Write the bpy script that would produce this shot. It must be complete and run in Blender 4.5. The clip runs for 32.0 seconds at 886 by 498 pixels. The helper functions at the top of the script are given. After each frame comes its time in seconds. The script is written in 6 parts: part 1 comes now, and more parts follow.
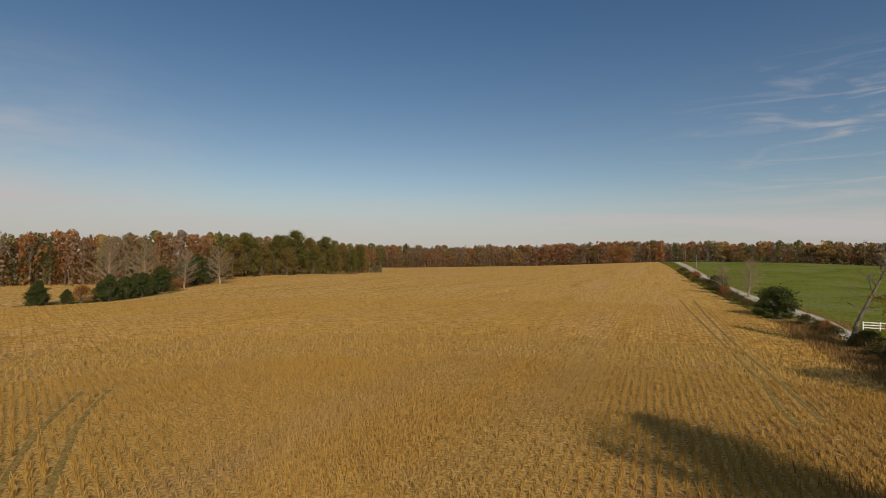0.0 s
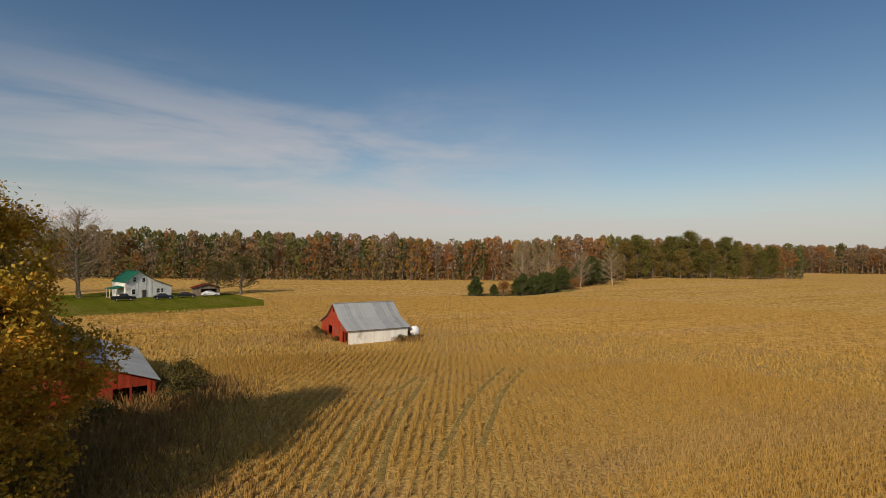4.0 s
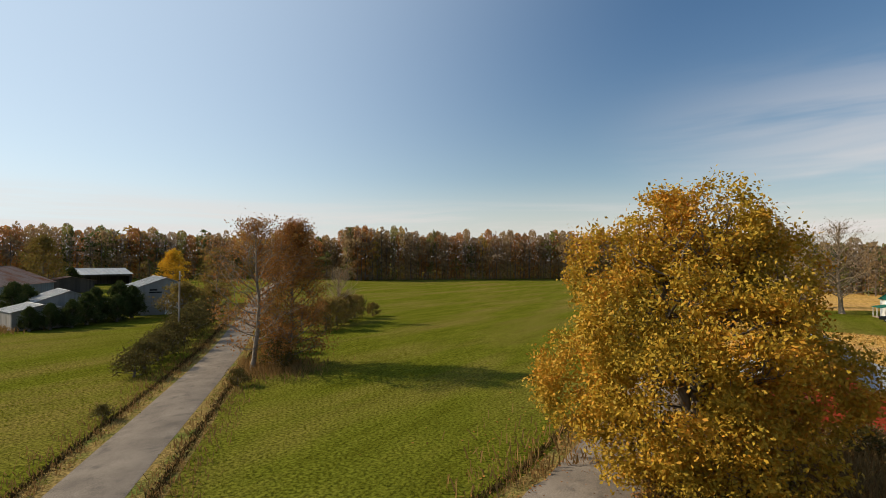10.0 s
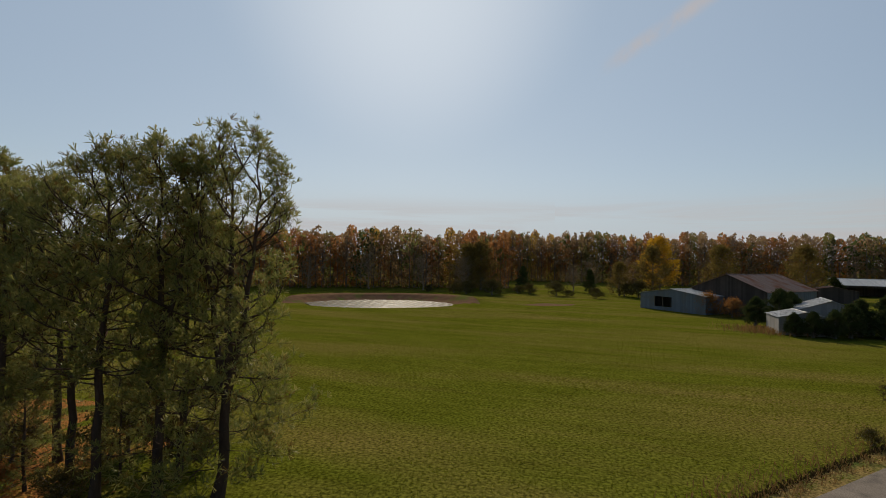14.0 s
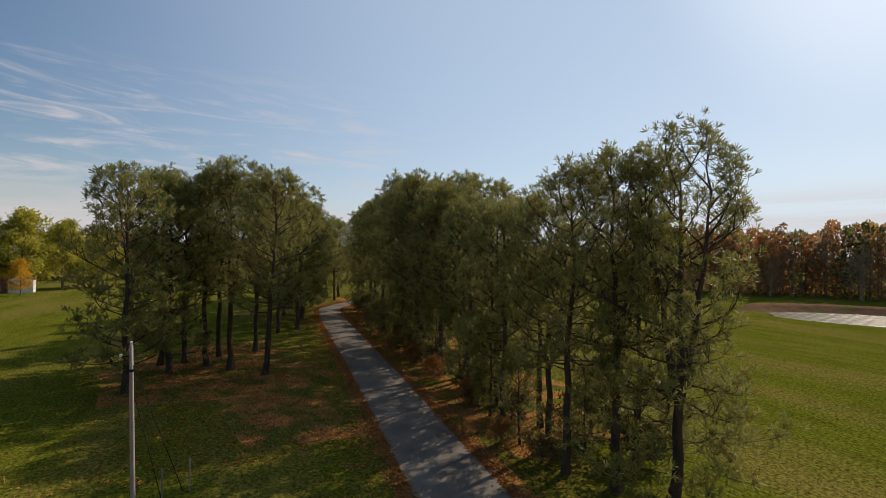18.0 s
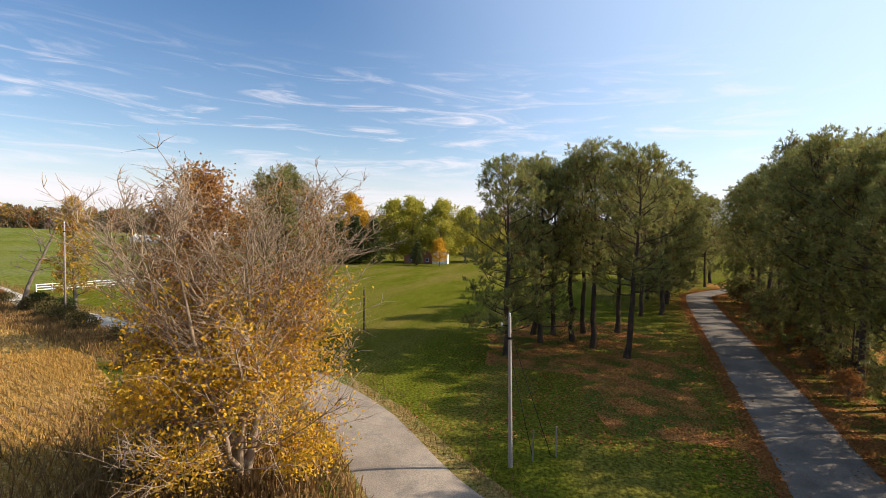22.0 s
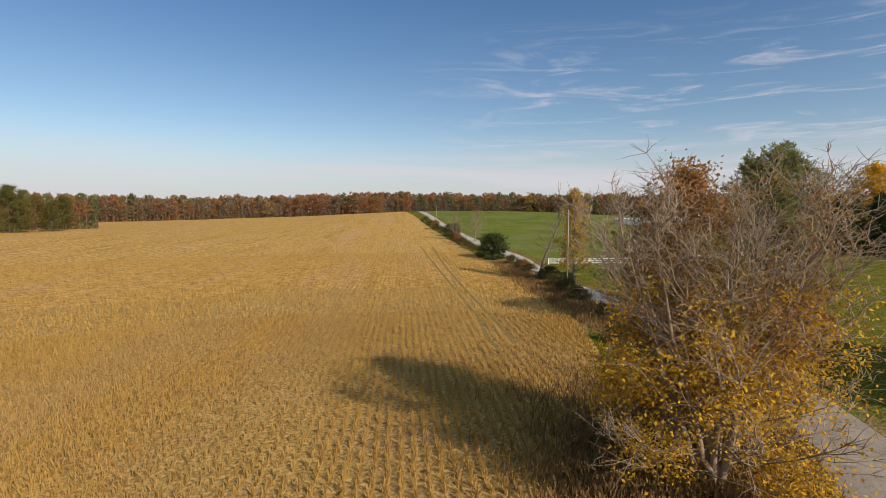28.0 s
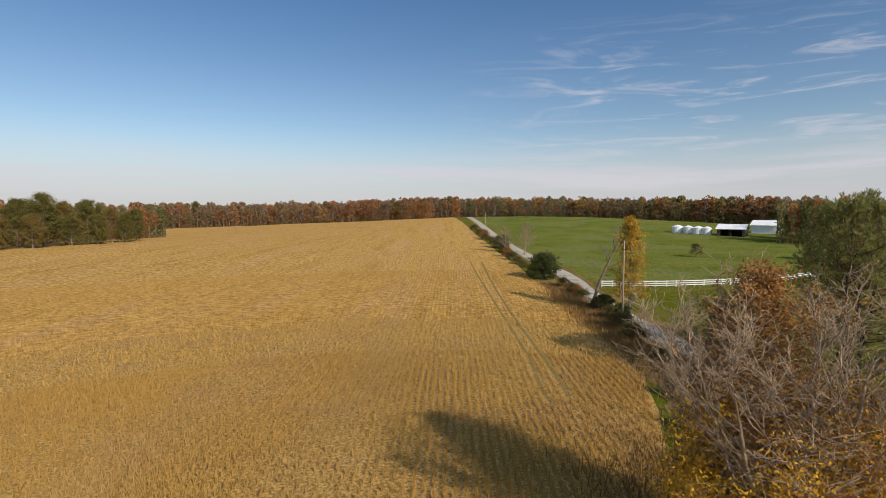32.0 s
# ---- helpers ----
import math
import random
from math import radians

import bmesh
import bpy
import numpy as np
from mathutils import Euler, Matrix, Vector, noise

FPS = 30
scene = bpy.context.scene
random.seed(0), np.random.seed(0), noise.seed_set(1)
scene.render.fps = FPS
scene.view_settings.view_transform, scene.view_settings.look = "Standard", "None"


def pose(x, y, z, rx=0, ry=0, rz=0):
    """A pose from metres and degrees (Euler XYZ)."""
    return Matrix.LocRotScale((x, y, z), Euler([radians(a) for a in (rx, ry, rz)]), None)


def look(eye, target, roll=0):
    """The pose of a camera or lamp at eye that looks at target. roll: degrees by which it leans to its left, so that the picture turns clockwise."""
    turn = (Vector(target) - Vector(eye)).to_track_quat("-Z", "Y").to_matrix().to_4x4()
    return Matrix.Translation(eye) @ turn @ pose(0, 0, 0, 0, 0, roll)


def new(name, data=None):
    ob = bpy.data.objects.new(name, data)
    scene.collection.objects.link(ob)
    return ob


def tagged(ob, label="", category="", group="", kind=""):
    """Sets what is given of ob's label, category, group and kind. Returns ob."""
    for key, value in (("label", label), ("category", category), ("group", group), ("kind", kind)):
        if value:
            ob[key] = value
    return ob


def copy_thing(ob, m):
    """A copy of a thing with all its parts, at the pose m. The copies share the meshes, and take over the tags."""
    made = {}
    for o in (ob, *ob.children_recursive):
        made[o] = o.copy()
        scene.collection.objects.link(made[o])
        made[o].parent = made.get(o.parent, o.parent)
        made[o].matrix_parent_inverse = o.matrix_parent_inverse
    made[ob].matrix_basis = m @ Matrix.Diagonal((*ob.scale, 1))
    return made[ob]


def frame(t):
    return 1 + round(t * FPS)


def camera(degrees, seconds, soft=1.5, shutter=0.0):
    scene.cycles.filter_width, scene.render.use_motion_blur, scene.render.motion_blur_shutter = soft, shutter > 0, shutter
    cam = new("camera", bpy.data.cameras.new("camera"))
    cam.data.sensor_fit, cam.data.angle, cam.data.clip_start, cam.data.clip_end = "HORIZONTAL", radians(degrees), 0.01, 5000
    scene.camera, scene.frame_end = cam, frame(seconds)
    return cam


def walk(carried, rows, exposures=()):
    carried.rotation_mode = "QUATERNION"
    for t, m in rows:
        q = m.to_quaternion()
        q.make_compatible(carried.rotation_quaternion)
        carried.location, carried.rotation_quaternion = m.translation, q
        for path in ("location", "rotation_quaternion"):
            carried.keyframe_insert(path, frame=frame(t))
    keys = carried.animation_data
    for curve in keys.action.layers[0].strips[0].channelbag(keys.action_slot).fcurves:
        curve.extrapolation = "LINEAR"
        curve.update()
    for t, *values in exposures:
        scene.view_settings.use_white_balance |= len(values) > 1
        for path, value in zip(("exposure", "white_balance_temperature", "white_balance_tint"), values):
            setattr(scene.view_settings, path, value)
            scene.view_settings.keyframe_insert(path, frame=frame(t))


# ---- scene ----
from mathutils import geometry

cam = camera(83.4, 32.0, soft=0.6)
# seconds, place, heading, pitch, roll
ROWS = [
    (0.0, 0.00, 0.00, 13.00, 0.00, 1.10, -0.72), (0.5, 0.01, -0.01, 13.00, 5.82, 1.08, -0.81),
    (0.6, 0.01, -0.01, 12.99, 8.60, 1.05, -0.84), (0.7, 0.02, -0.02, 12.99, 11.00, 1.02, -0.87),
    (0.8, 0.02, -0.02, 12.99, 13.10, 0.98, -0.91), (0.9, 0.02, -0.02, 12.99, 14.90, 0.95, -0.94),
    (1.0, 0.02, -0.02, 12.99, 15.33, 0.92, -0.97), (1.5, 0.03, -0.03, 12.99, 17.10, 0.87, -0.91),
    (2.0, 0.04, -0.04, 12.98, 20.15, 0.84, -0.88), (2.5, 0.06, -0.06, 12.98, 25.22, 0.80, -1.04),
    (4.5, 0.10, -0.10, 12.96, 49.13, 0.70, -0.84), (5.0, 0.10, -0.13, 12.96, 55.59, 0.73, -0.73),
    (5.5, 0.10, -0.15, 12.96, 62.67, 0.72, -0.55), (6.0, 0.11, -0.18, 12.97, 68.98, 0.65, -0.45),
    (6.5, 0.11, -0.21, 12.97, 75.00, 0.61, -0.35), (7.0, 0.11, -0.23, 12.97, 79.97, 0.59, -0.30),
    (7.5, 0.11, -0.26, 12.97, 85.79, 0.65, -0.30), (8.0, 0.12, -0.29, 12.98, 92.39, 0.76, -0.34),
    (8.5, 0.12, -0.31, 12.98, 99.25, 0.82, -0.52), (9.0, 0.12, -0.34, 12.98, 105.69, 0.85, -0.57),
    (9.5, 0.10, -0.37, 12.98, 111.22, 0.99, -0.55), (10.0, 0.08, -0.41, 12.97, 117.68, 1.18, -0.59),
    (10.5, 0.06, -0.44, 12.97, 125.88, 1.29, -0.52), (11.0, 0.04, -0.47, 12.96, 134.82, 1.30, -0.65),
    (11.5, 0.01, -0.50, 12.96, 143.39, 1.23, -0.62), (12.0, -0.01, -0.53, 12.96, 153.18, 1.25, -0.55),
    (12.5, -0.03, -0.57, 12.95, 164.22, 1.29, -0.93), (13.0, -0.05, -0.60, 12.95, 174.68, 1.21, -0.96),
    (13.5, -0.05, -0.59, 12.95, 184.39, 1.11, -1.10), (14.0, -0.04, -0.57, 12.95, 192.61, 0.99, -1.10),
    (14.5, -0.04, -0.56, 12.95, 199.48, 1.02, -1.10), (16.5, -0.03, -0.50, 12.94, 223.16, 0.61, -0.56),
    (17.0, 0.03, -0.57, 12.93, 228.91, 0.60, -0.46), (17.5, 0.09, -0.65, 12.92, 235.00, 0.69, -0.59),
    (18.0, 0.14, -0.73, 12.91, 241.10, 0.70, -0.51), (18.5, 0.20, -0.80, 12.90, 246.10, 0.78, -0.55),
    (18.6, 0.24, -0.81, 12.90, 246.99, 0.76, -0.55), (18.7, 0.27, -0.81, 12.90, 247.88, -0.89, -0.55),
    (18.8, 0.31, -0.82, 12.90, 248.77, -1.79, -0.54), (18.9, 0.35, -0.82, 12.90, 249.66, -1.99, -0.54),
    (19.0, 0.38, -0.83, 12.90, 250.55, -2.03, -0.54), (19.5, 0.57, -0.85, 12.90, 255.19, -1.96, -0.52),
    (20.0, 0.75, -0.88, 12.90, 260.01, -1.92, -0.58), (20.5, 0.88, -0.86, 12.92, 265.03, -1.88, -0.59),
    (21.0, 1.00, -0.85, 12.93, 269.37, -1.81, -0.63), (21.5, 1.12, -0.83, 12.95, 274.92, -1.82, -0.73),
    (22.0, 1.25, -0.82, 12.96, 281.13, -1.94, -0.68), (22.5, 1.30, -0.81, 13.00, 288.38, -2.11, -0.68),
    (23.0, 1.35, -0.79, 13.04, 294.26, -2.18, -0.64), (23.5, 1.41, -0.78, 13.08, 299.23, -2.16, -0.54),
    (24.0, 1.46, -0.77, 13.12, 304.67, -2.17, -0.55), (24.5, 1.45, -0.77, 13.15, 311.16, -2.21, -0.47),
    (25.0, 1.44, -0.76, 13.18, 317.40, -2.22, -0.39), (25.5, 1.44, -0.76, 13.22, 323.28, -2.19, -0.35),
    (26.0, 1.43, -0.75, 13.25, 328.35, -2.23, -0.34), (26.5, 1.42, -0.75, 13.28, 330.37, -2.24, -0.21),
    (28.5, 0.95, -0.62, 14.15, 333.04, -4.81, -0.11), (29.0, 0.88, -0.54, 14.75, 333.88, -4.59, -0.06),
    (29.5, 0.80, -0.45, 15.35, 334.57, -4.60, -0.02), (30.0, 0.78, -0.35, 16.10, 335.49, -4.58, 0.02),
    (30.5, 0.75, -0.25, 16.85, 336.03, -4.50, 0.07), (31.0, 0.80, -0.15, 17.52, 336.68, -4.45, 0.11),
    (31.5, 0.85, -0.05, 18.20, 337.30, -4.49, 0.16), (32.0, 0.90, 0.00, 18.75, 337.97, -4.36, 0.20),
]

walk(cam, [(t, pose(x, y, z, 0, 0, yaw) @ pose(0, 0, 0, 90 + pitch) @ pose(0, 0, 0, 0, 0, -roll)) for t, x, y, z, yaw, pitch, roll in ROWS],
     [(0.0, -0.5, 6750, 12), (2.0, -0.52, 6800, 12), (5.0, -0.22, 6900, 12), (7.0, 0.08, 6850, 12), (9.0, 0.2, 6850, 10), (10.0, 0.12, 6850, 10), (12.0, -0.08, 6800, 10), (13.0, -0.42, 6750, 10), (14.5, -0.58, 6700, 12), (17.0, -0.35, 6650, 13),
      (19.0, 0.06, 6500, 13), (21.0, 0.45, 6450, 15), (22.0, 0.58, 6350, 15), (23.0, 0.54, 6250, 15), (24.5, 0.4, 6200, 14), (26.0, 0.08, 6150, 13), (32.0, -0.06, 6150, 13)])

SUN_AZ, SUN_EL = 197.0, 31.0


def polar(az, d):
    return -d * math.sin(radians(az)), d * math.cos(radians(az))


# ---------------------------------------------------------------- world and sun
def build_world():
    world = bpy.data.worlds.new("sky")
    scene.world = world
    world.use_nodes = True
    nt = world.node_tree
    nt.nodes.clear()
    N, L = nt.nodes.new, nt.links.new
    out, bg = N("ShaderNodeOutputWorld"), N("ShaderNodeBackground")
    sky = N("ShaderNodeTexSky")
    sky.sky_type, sky.sun_disc = "NISHITA", False
    sky.sun_elevation, sky.sun_rotation = radians(SUN_EL), radians(-SUN_AZ)
    sky.air_density, sky.dust_density, sky.ozone_density, sky.altitude = 1.0, 0.4, 1.3, 100
    bg.inputs["Strength"].default_value = 0.1
    def m(op, x, y=None, z=None):
        n = N("ShaderNodeMath")
        n.operation = op
        for i, q in enumerate((x, y, z)):
            if q is None:
                continue
            if isinstance(q, (int, float)):
                n.inputs[i].default_value = q
            else:
                L(q, n.inputs[i])
        return n.outputs[0]

    def ease(v, lo, hi, a=0.0, b=1.0):
        r = N("ShaderNodeMapRange")
        r.interpolation_type = "SMOOTHSTEP"
        for key, q in (("From Min", lo), ("From Max", hi), ("To Min", a), ("To Max", b)):
            r.inputs[key].default_value = q
        L(v, r.inputs["Value"])
        return r.outputs[0]

    def streaks(x, y, sx, sy, scale, detail, warp, seed):
        c, t = N("ShaderNodeCombineXYZ"), N("ShaderNodeTexNoise")
        L(m("MULTIPLY", x, sx), c.inputs[0]); L(m("MULTIPLY", y, sy), c.inputs[1])
        c.inputs[2].default_value = seed
        t.inputs["Scale"].default_value, t.inputs["Detail"].default_value = scale, detail
        t.inputs["Roughness"].default_value, t.inputs["Distortion"].default_value = 0.6, warp
        L(c.outputs[0], t.inputs["Vector"])
        return t.outputs[0]
    co, sep = N("ShaderNodeTexCoord"), N("ShaderNodeSeparateXYZ")
    L(co.outputs["Generated"], sep.inputs[0])
    X, Y, Z = (sep.outputs[k] for k in "XYZ")
    az = m("ARCTAN2", X, Y)            # runs clockwise from +y, in radians
    slant = m("ADD", Z, m("MULTIPLY", az, 0.03))

    def near_bearing(deg, wide, soft):
        return ease(m("ABSOLUTE", m("SUBTRACT", az, -radians(deg))), radians(wide), radians(wide - soft))
    # a broad milky sheet over the farmhouse, and streaked wisps opposite, low bands near the horizon
    sheet = m("MULTIPLY", ease(streaks(az, slant, 1.0, 5.0, 1.5, 5, 0.5, 2.0), 0.36, 0.62), m("MULTIPLY", near_bearing(62, 42, 30), m("MULTIPLY", ease(Z, 0.01, 0.07), ease(Z, 0.36, 0.16))))
    wisps = m("MULTIPLY", ease(streaks(az, slant, 1.7, 13.0, 3.0, 12, 1.3, 7.0), 0.46, 0.78), m("MULTIPLY", near_bearing(-72, 52, 25), m("MULTIPLY", ease(Z, 0.07, 0.13), ease(Z, 0.36, 0.2))))
    band = m("MULTIPLY", ease(streaks(az, Z, 0.8, 12.0, 2.0, 7, 0.5, 4.0), 0.40, 0.62), m("MULTIPLY", ease(Z, 0.015, 0.05), ease(Z, 0.13, 0.07)))
    trail = m("MULTIPLY", ease(m("ABSOLUTE", m("SUBTRACT", m("SUBTRACT", Z, m("MULTIPLY", az, 0.46)), 1.754)), 0.022, 0.0), m("MULTIPLY", near_bearing(167, 9, 4), ease(streaks(az, Z, 6.0, 6.0, 2.0, 4, 0.4, 9.0), 0.3, 0.6)))
    cloud = m("MINIMUM", m("ADD", m("MULTIPLY", sheet, 0.62), m("ADD", m("MULTIPLY", wisps, 0.8), m("ADD", m("MULTIPLY", band, 0.7), m("MULTIPLY", trail, 0.75)))), 0.85)
    # haze near the horizon
    tone = N("ShaderNodeMixRGB")
    tone.blend_type = "MULTIPLY"
    tone.inputs[0].default_value = 1.0
    high = N("ShaderNodeMixRGB")
    high.inputs[1].default_value, high.inputs[2].default_value = (1.02, 1.03, 0.99, 1), (0.58, 0.82, 0.98, 1)
    L(ease(Z, 0.05, 0.5), high.inputs[0]); L(high.outputs[0], tone.inputs[2])
    L(sky.outputs[0], tone.inputs[1])
    haze = N("ShaderNodeMixRGB")
    haze.inputs[2].default_value = (5.8, 5.7, 5.8, 1)
    L(ease(Z, 0.17, 0.0, 0.0, 0.85), haze.inputs[0]); L(tone.outputs[0], haze.inputs[1])
    sx, sy = polar(SUN_AZ, math.cos(radians(SUN_EL)))
    toward = m("ADD", m("MULTIPLY", X, sx), m("ADD", m("MULTIPLY", Y, sy), m("MULTIPLY", Z, math.sin(radians(SUN_EL)))))
    veil = N("ShaderNodeMixRGB")
    veil.inputs[2].default_value = (6.7, 8.1, 9.6, 1)
    L(ease(toward, -0.02, 1.02, 0.0, 0.68), veil.inputs[0]); L(haze.outputs[0], veil.inputs[1])
    glow = N("ShaderNodeMixRGB")
    glow.inputs[2].default_value = (18.0, 17.6, 17.0, 1)
    L(ease(toward, 0.935, 1.02, 0.0, 0.26), glow.inputs[0]); L(veil.outputs[0], glow.inputs[1])
    mix = N("ShaderNodeMixRGB")
    mix.inputs[2].default_value = (7.0, 6.65, 6.7, 1)
    L(cloud, mix.inputs[0]); L(glow.outputs[0], mix.inputs[1])
    L(mix.outputs[0], bg.inputs["Color"]); L(bg.outputs[0], out.inputs["Surface"])
    sun = new("sun", bpy.data.lights.new("sun", "SUN"))
    sun.data.energy, sun.data.angle, sun.data.color = 5.0, radians(0.55), (1.0, 0.88, 0.70)
    x, y = polar(SUN_AZ, 100)
    sun.matrix_world = look((x, y, 100 * math.tan(radians(SUN_EL))), (0, 0, 0))


build_world()


# ---------------------------------------------------------------- materials
def surface(name, colours, scale=4.0, rough=0.85, bump=0.0, bump_scale=30.0, by="noise", metal=0.0, through_light=0.0,
            stain=None, stain_scale=0.3, stain_amount=(0.5, 0.68), stretch=(1, 1, 1), spec=0.0, turn=0.0, fine=0.0, fine_scale=40.0, single=0.72):
    """A surface whose colour runs over a ramp by noise, by the single leaf ('island') or by the single thing ('object')."""
    m = bpy.data.materials.new(name)
    m.use_nodes = True
    nt = m.node_tree
    N, L = nt.nodes.new, nt.links.new
    b, out = nt.nodes["Principled BSDF"], nt.nodes["Material Output"]
    b.inputs["Roughness"].default_value, b.inputs["Metallic"].default_value = rough, metal
    b.inputs["Specular IOR Level"].default_value = spec
    geo, co = N("ShaderNodeNewGeometry"), N("ShaderNodeTexCoord")
    mp = N("ShaderNodeMapping")
    mp.vector_type = "TEXTURE"
    mp.inputs["Scale"].default_value = [1 / q for q in stretch]
    mp.inputs["Rotation"].default_value = (0, 0, radians(-turn))
    L(geo.outputs["Position"], mp.inputs[0])
    tex = N("ShaderNodeTexNoise")
    tex.inputs["Scale"].default_value, tex.inputs["Detail"].default_value, tex.inputs["Roughness"].default_value = scale, 6, 0.62
    L(mp.outputs[0], tex.inputs["Vector"])
    ramp = N("ShaderNodeValToRGB")
    cr = ramp.color_ramp
    n = len(colours)
    lo, hi = (0.0, 1.0) if by != "noise" else (0.33, 0.67)
    for i, c in enumerate(colours):
        e = cr.elements[i] if i < 2 and n > 1 else (cr.elements[0] if n == 1 else cr.elements.new(0.5))
        e.position, e.color = lo + (hi - lo) * i / max(1, n - 1), (*c, 1)
    if by == "noise":
        L(tex.outputs[0], ramp.inputs[0])
    else:
        src = geo.outputs["Random Per Island"] if by == "island" else N("ShaderNodeObjectInfo").outputs["Random"]
        a = N("ShaderNodeMath"); a.operation = "MULTIPLY_ADD"
        a.inputs[1].default_value = single
        L(src, a.inputs[0])
        r = N("ShaderNodeMapRange")
        r.inputs["From Min"].default_value, r.inputs["From Max"].default_value = 0.3, 0.7
        r.inputs["To Max"].default_value = 1 - single
        L(tex.outputs[0], r.inputs["Value"]); L(r.outputs[0], a.inputs[2])
        L(a.outputs[0], ramp.inputs[0])
    colour = ramp.outputs[0]
    if stain:
        t2, r2, mx = N("ShaderNodeTexNoise"), N("ShaderNodeMapRange"), N("ShaderNodeMixRGB")
        t2.inputs["Scale"].default_value, t2.inputs["Detail"].default_value = stain_scale, 5
        L(mp.outputs[0], t2.inputs["Vector"])
        L(t2.outputs[0], r2.inputs["Value"])
        r2.inputs["From Min"].default_value, r2.inputs["From Max"].default_value = stain_amount
        L(r2.outputs[0], mx.inputs[0]); L(colour, mx.inputs[1])
        mx.inputs[2].default_value = (*stain, 1)
        colour = mx.outputs[0]
    if fine:
        t3, r3, mx = N("ShaderNodeTexNoise"), N("ShaderNodeMapRange"), N("ShaderNodeMixRGB")
        t3.inputs["Scale"].default_value, t3.inputs["Detail"].default_value = fine_scale, 3
        L(geo.outputs["Position"], t3.inputs["Vector"]); L(t3.outputs[0], r3.inputs["Value"])
        for k, v in (("From Min", 0.35), ("From Max", 0.65), ("To Min", 1 - fine), ("To Max", 1 + fine)):
            r3.inputs[k].default_value = v
        mx.blend_type = "MULTIPLY"
        mx.inputs[0].default_value = 1.0
        L(colour, mx.inputs[1]); L(r3.outputs[0], mx.inputs[2])
        colour = mx.outputs[0]
    L(colour, b.inputs["Base Color"])
    if bump:
        t4, bp = N("ShaderNodeTexNoise"), N("ShaderNodeBump")
        t4.inputs["Scale"].default_value, t4.inputs["Detail"].default_value = bump_scale, 4
        bp.inputs["Strength"].default_value, bp.inputs["Distance"].default_value = 1.0, bump
        L(mp.outputs[0], t4.inputs["Vector"]); L(t4.outputs[0], bp.inputs["Height"]); L(bp.outputs[0], b.inputs["Normal"])
    if through_light:
        tr, ms = N("ShaderNodeBsdfTranslucent"), N("ShaderNodeMixShader")
        ms.inputs[0].default_value = through_light
        L(colour, tr.inputs["Color"]); L(b.outputs[0], ms.inputs[1]); L(tr.outputs[0], ms.inputs[2])
        L(ms.outputs[0], out.inputs["Surface"])
    return m


M = {}
M["grass"] = surface("mown_grass", [(0.076, 0.080, 0.008), (0.096, 0.104, 0.011), (0.118, 0.118, 0.015)], 0.5, 0.9, 0.03, 10.0,
                     stain=(0.165, 0.125, 0.033), stain_scale=0.12, stain_amount=(0.44, 0.78), stretch=(0.2, 1, 1), turn=5, fine=0.5, fine_scale=4.2)
M["pasture"] = surface("pasture_grass", [(0.095, 0.115, 0.018), (0.13, 0.145, 0.027), (0.155, 0.155, 0.037)], 0.05, 0.9, 0.05, 5.0,
                       stain=(0.15, 0.16, 0.05), stain_scale=0.03, fine=0.3, fine_scale=1.3)
M["soil"] = surface("straw_covered_soil", [(0.31, 0.185, 0.055), (0.40, 0.25, 0.077), (0.355, 0.215, 0.063)], 0.9, 0.95, 0.06, 7.0,
                    stain=(0.34, 0.21, 0.085), stain_scale=0.12, fine=0.4, fine_scale=4.0)
M["field"] = surface("ripe_bean_field", [(0.36, 0.208, 0.057), (0.445, 0.268, 0.08), (0.395, 0.234, 0.066)], 0.22, 0.95, 0.25, 2.2,
                     stain=(0.44, 0.26, 0.10), stain_scale=0.10, stretch=(1.0, 0.07, 1), turn=23, fine=0.38, fine_scale=1.1)
M["litter"] = surface("fallen_leaf_litter", [(0.20, 0.09, 0.03), (0.34, 0.145, 0.045), (0.26, 0.14, 0.045)], 1.4, 0.95, 0.07, 9.0,
                      stain=(0.085, 0.10, 0.018), stain_scale=0.3, stain_amount=(0.43, 0.58), fine=0.5, fine_scale=7.0)
M["verge"] = surface("dry_verge_grass", [(0.19, 0.13, 0.045), (0.235, 0.165, 0.06), (0.12, 0.11, 0.03)], 0.9, 0.95, 0.07, 8.0,
                     stain=(0.11, 0.125, 0.03), stain_scale=0.4, fine=0.45, fine_scale=5.0)
M["woodfloor"] = surface("woodland_floor", [(0.06, 0.045, 0.02), (0.11, 0.075, 0.03)], 0.4, 0.95, 0.1, 2.0)
M["asphalt"] = surface("worn_asphalt", [(0.23, 0.19, 0.145), (0.285, 0.235, 0.18), (0.34, 0.28, 0.21)], 0.35, 0.9, 0.01, 30.0,
                       stain=(0.19, 0.17, 0.14), stain_scale=0.8, stain_amount=(0.55, 0.72), fine=0.18, fine_scale=14.0)
M["gravel"] = surface("pale_gravel", [(0.36, 0.33, 0.27), (0.45, 0.41, 0.34), (0.40, 0.36, 0.29)], 0.5, 0.95, 0.02, 25.0,
                      stain=(0.25, 0.22, 0.16), stain_scale=0.5, fine=0.2, fine_scale=10.0)
M["bark_grey"] = surface("grey_bark", [(0.13, 0.105, 0.08), (0.22, 0.185, 0.15)], 3.0, 0.95, 0.03, 14.0, stretch=(1, 1, 0.25))
M["bark_pine"] = surface("pine_bark", [(0.055, 0.042, 0.033), (0.115, 0.082, 0.058)], 3.0, 0.95, 0.03, 14.0, stretch=(1, 1, 0.3))
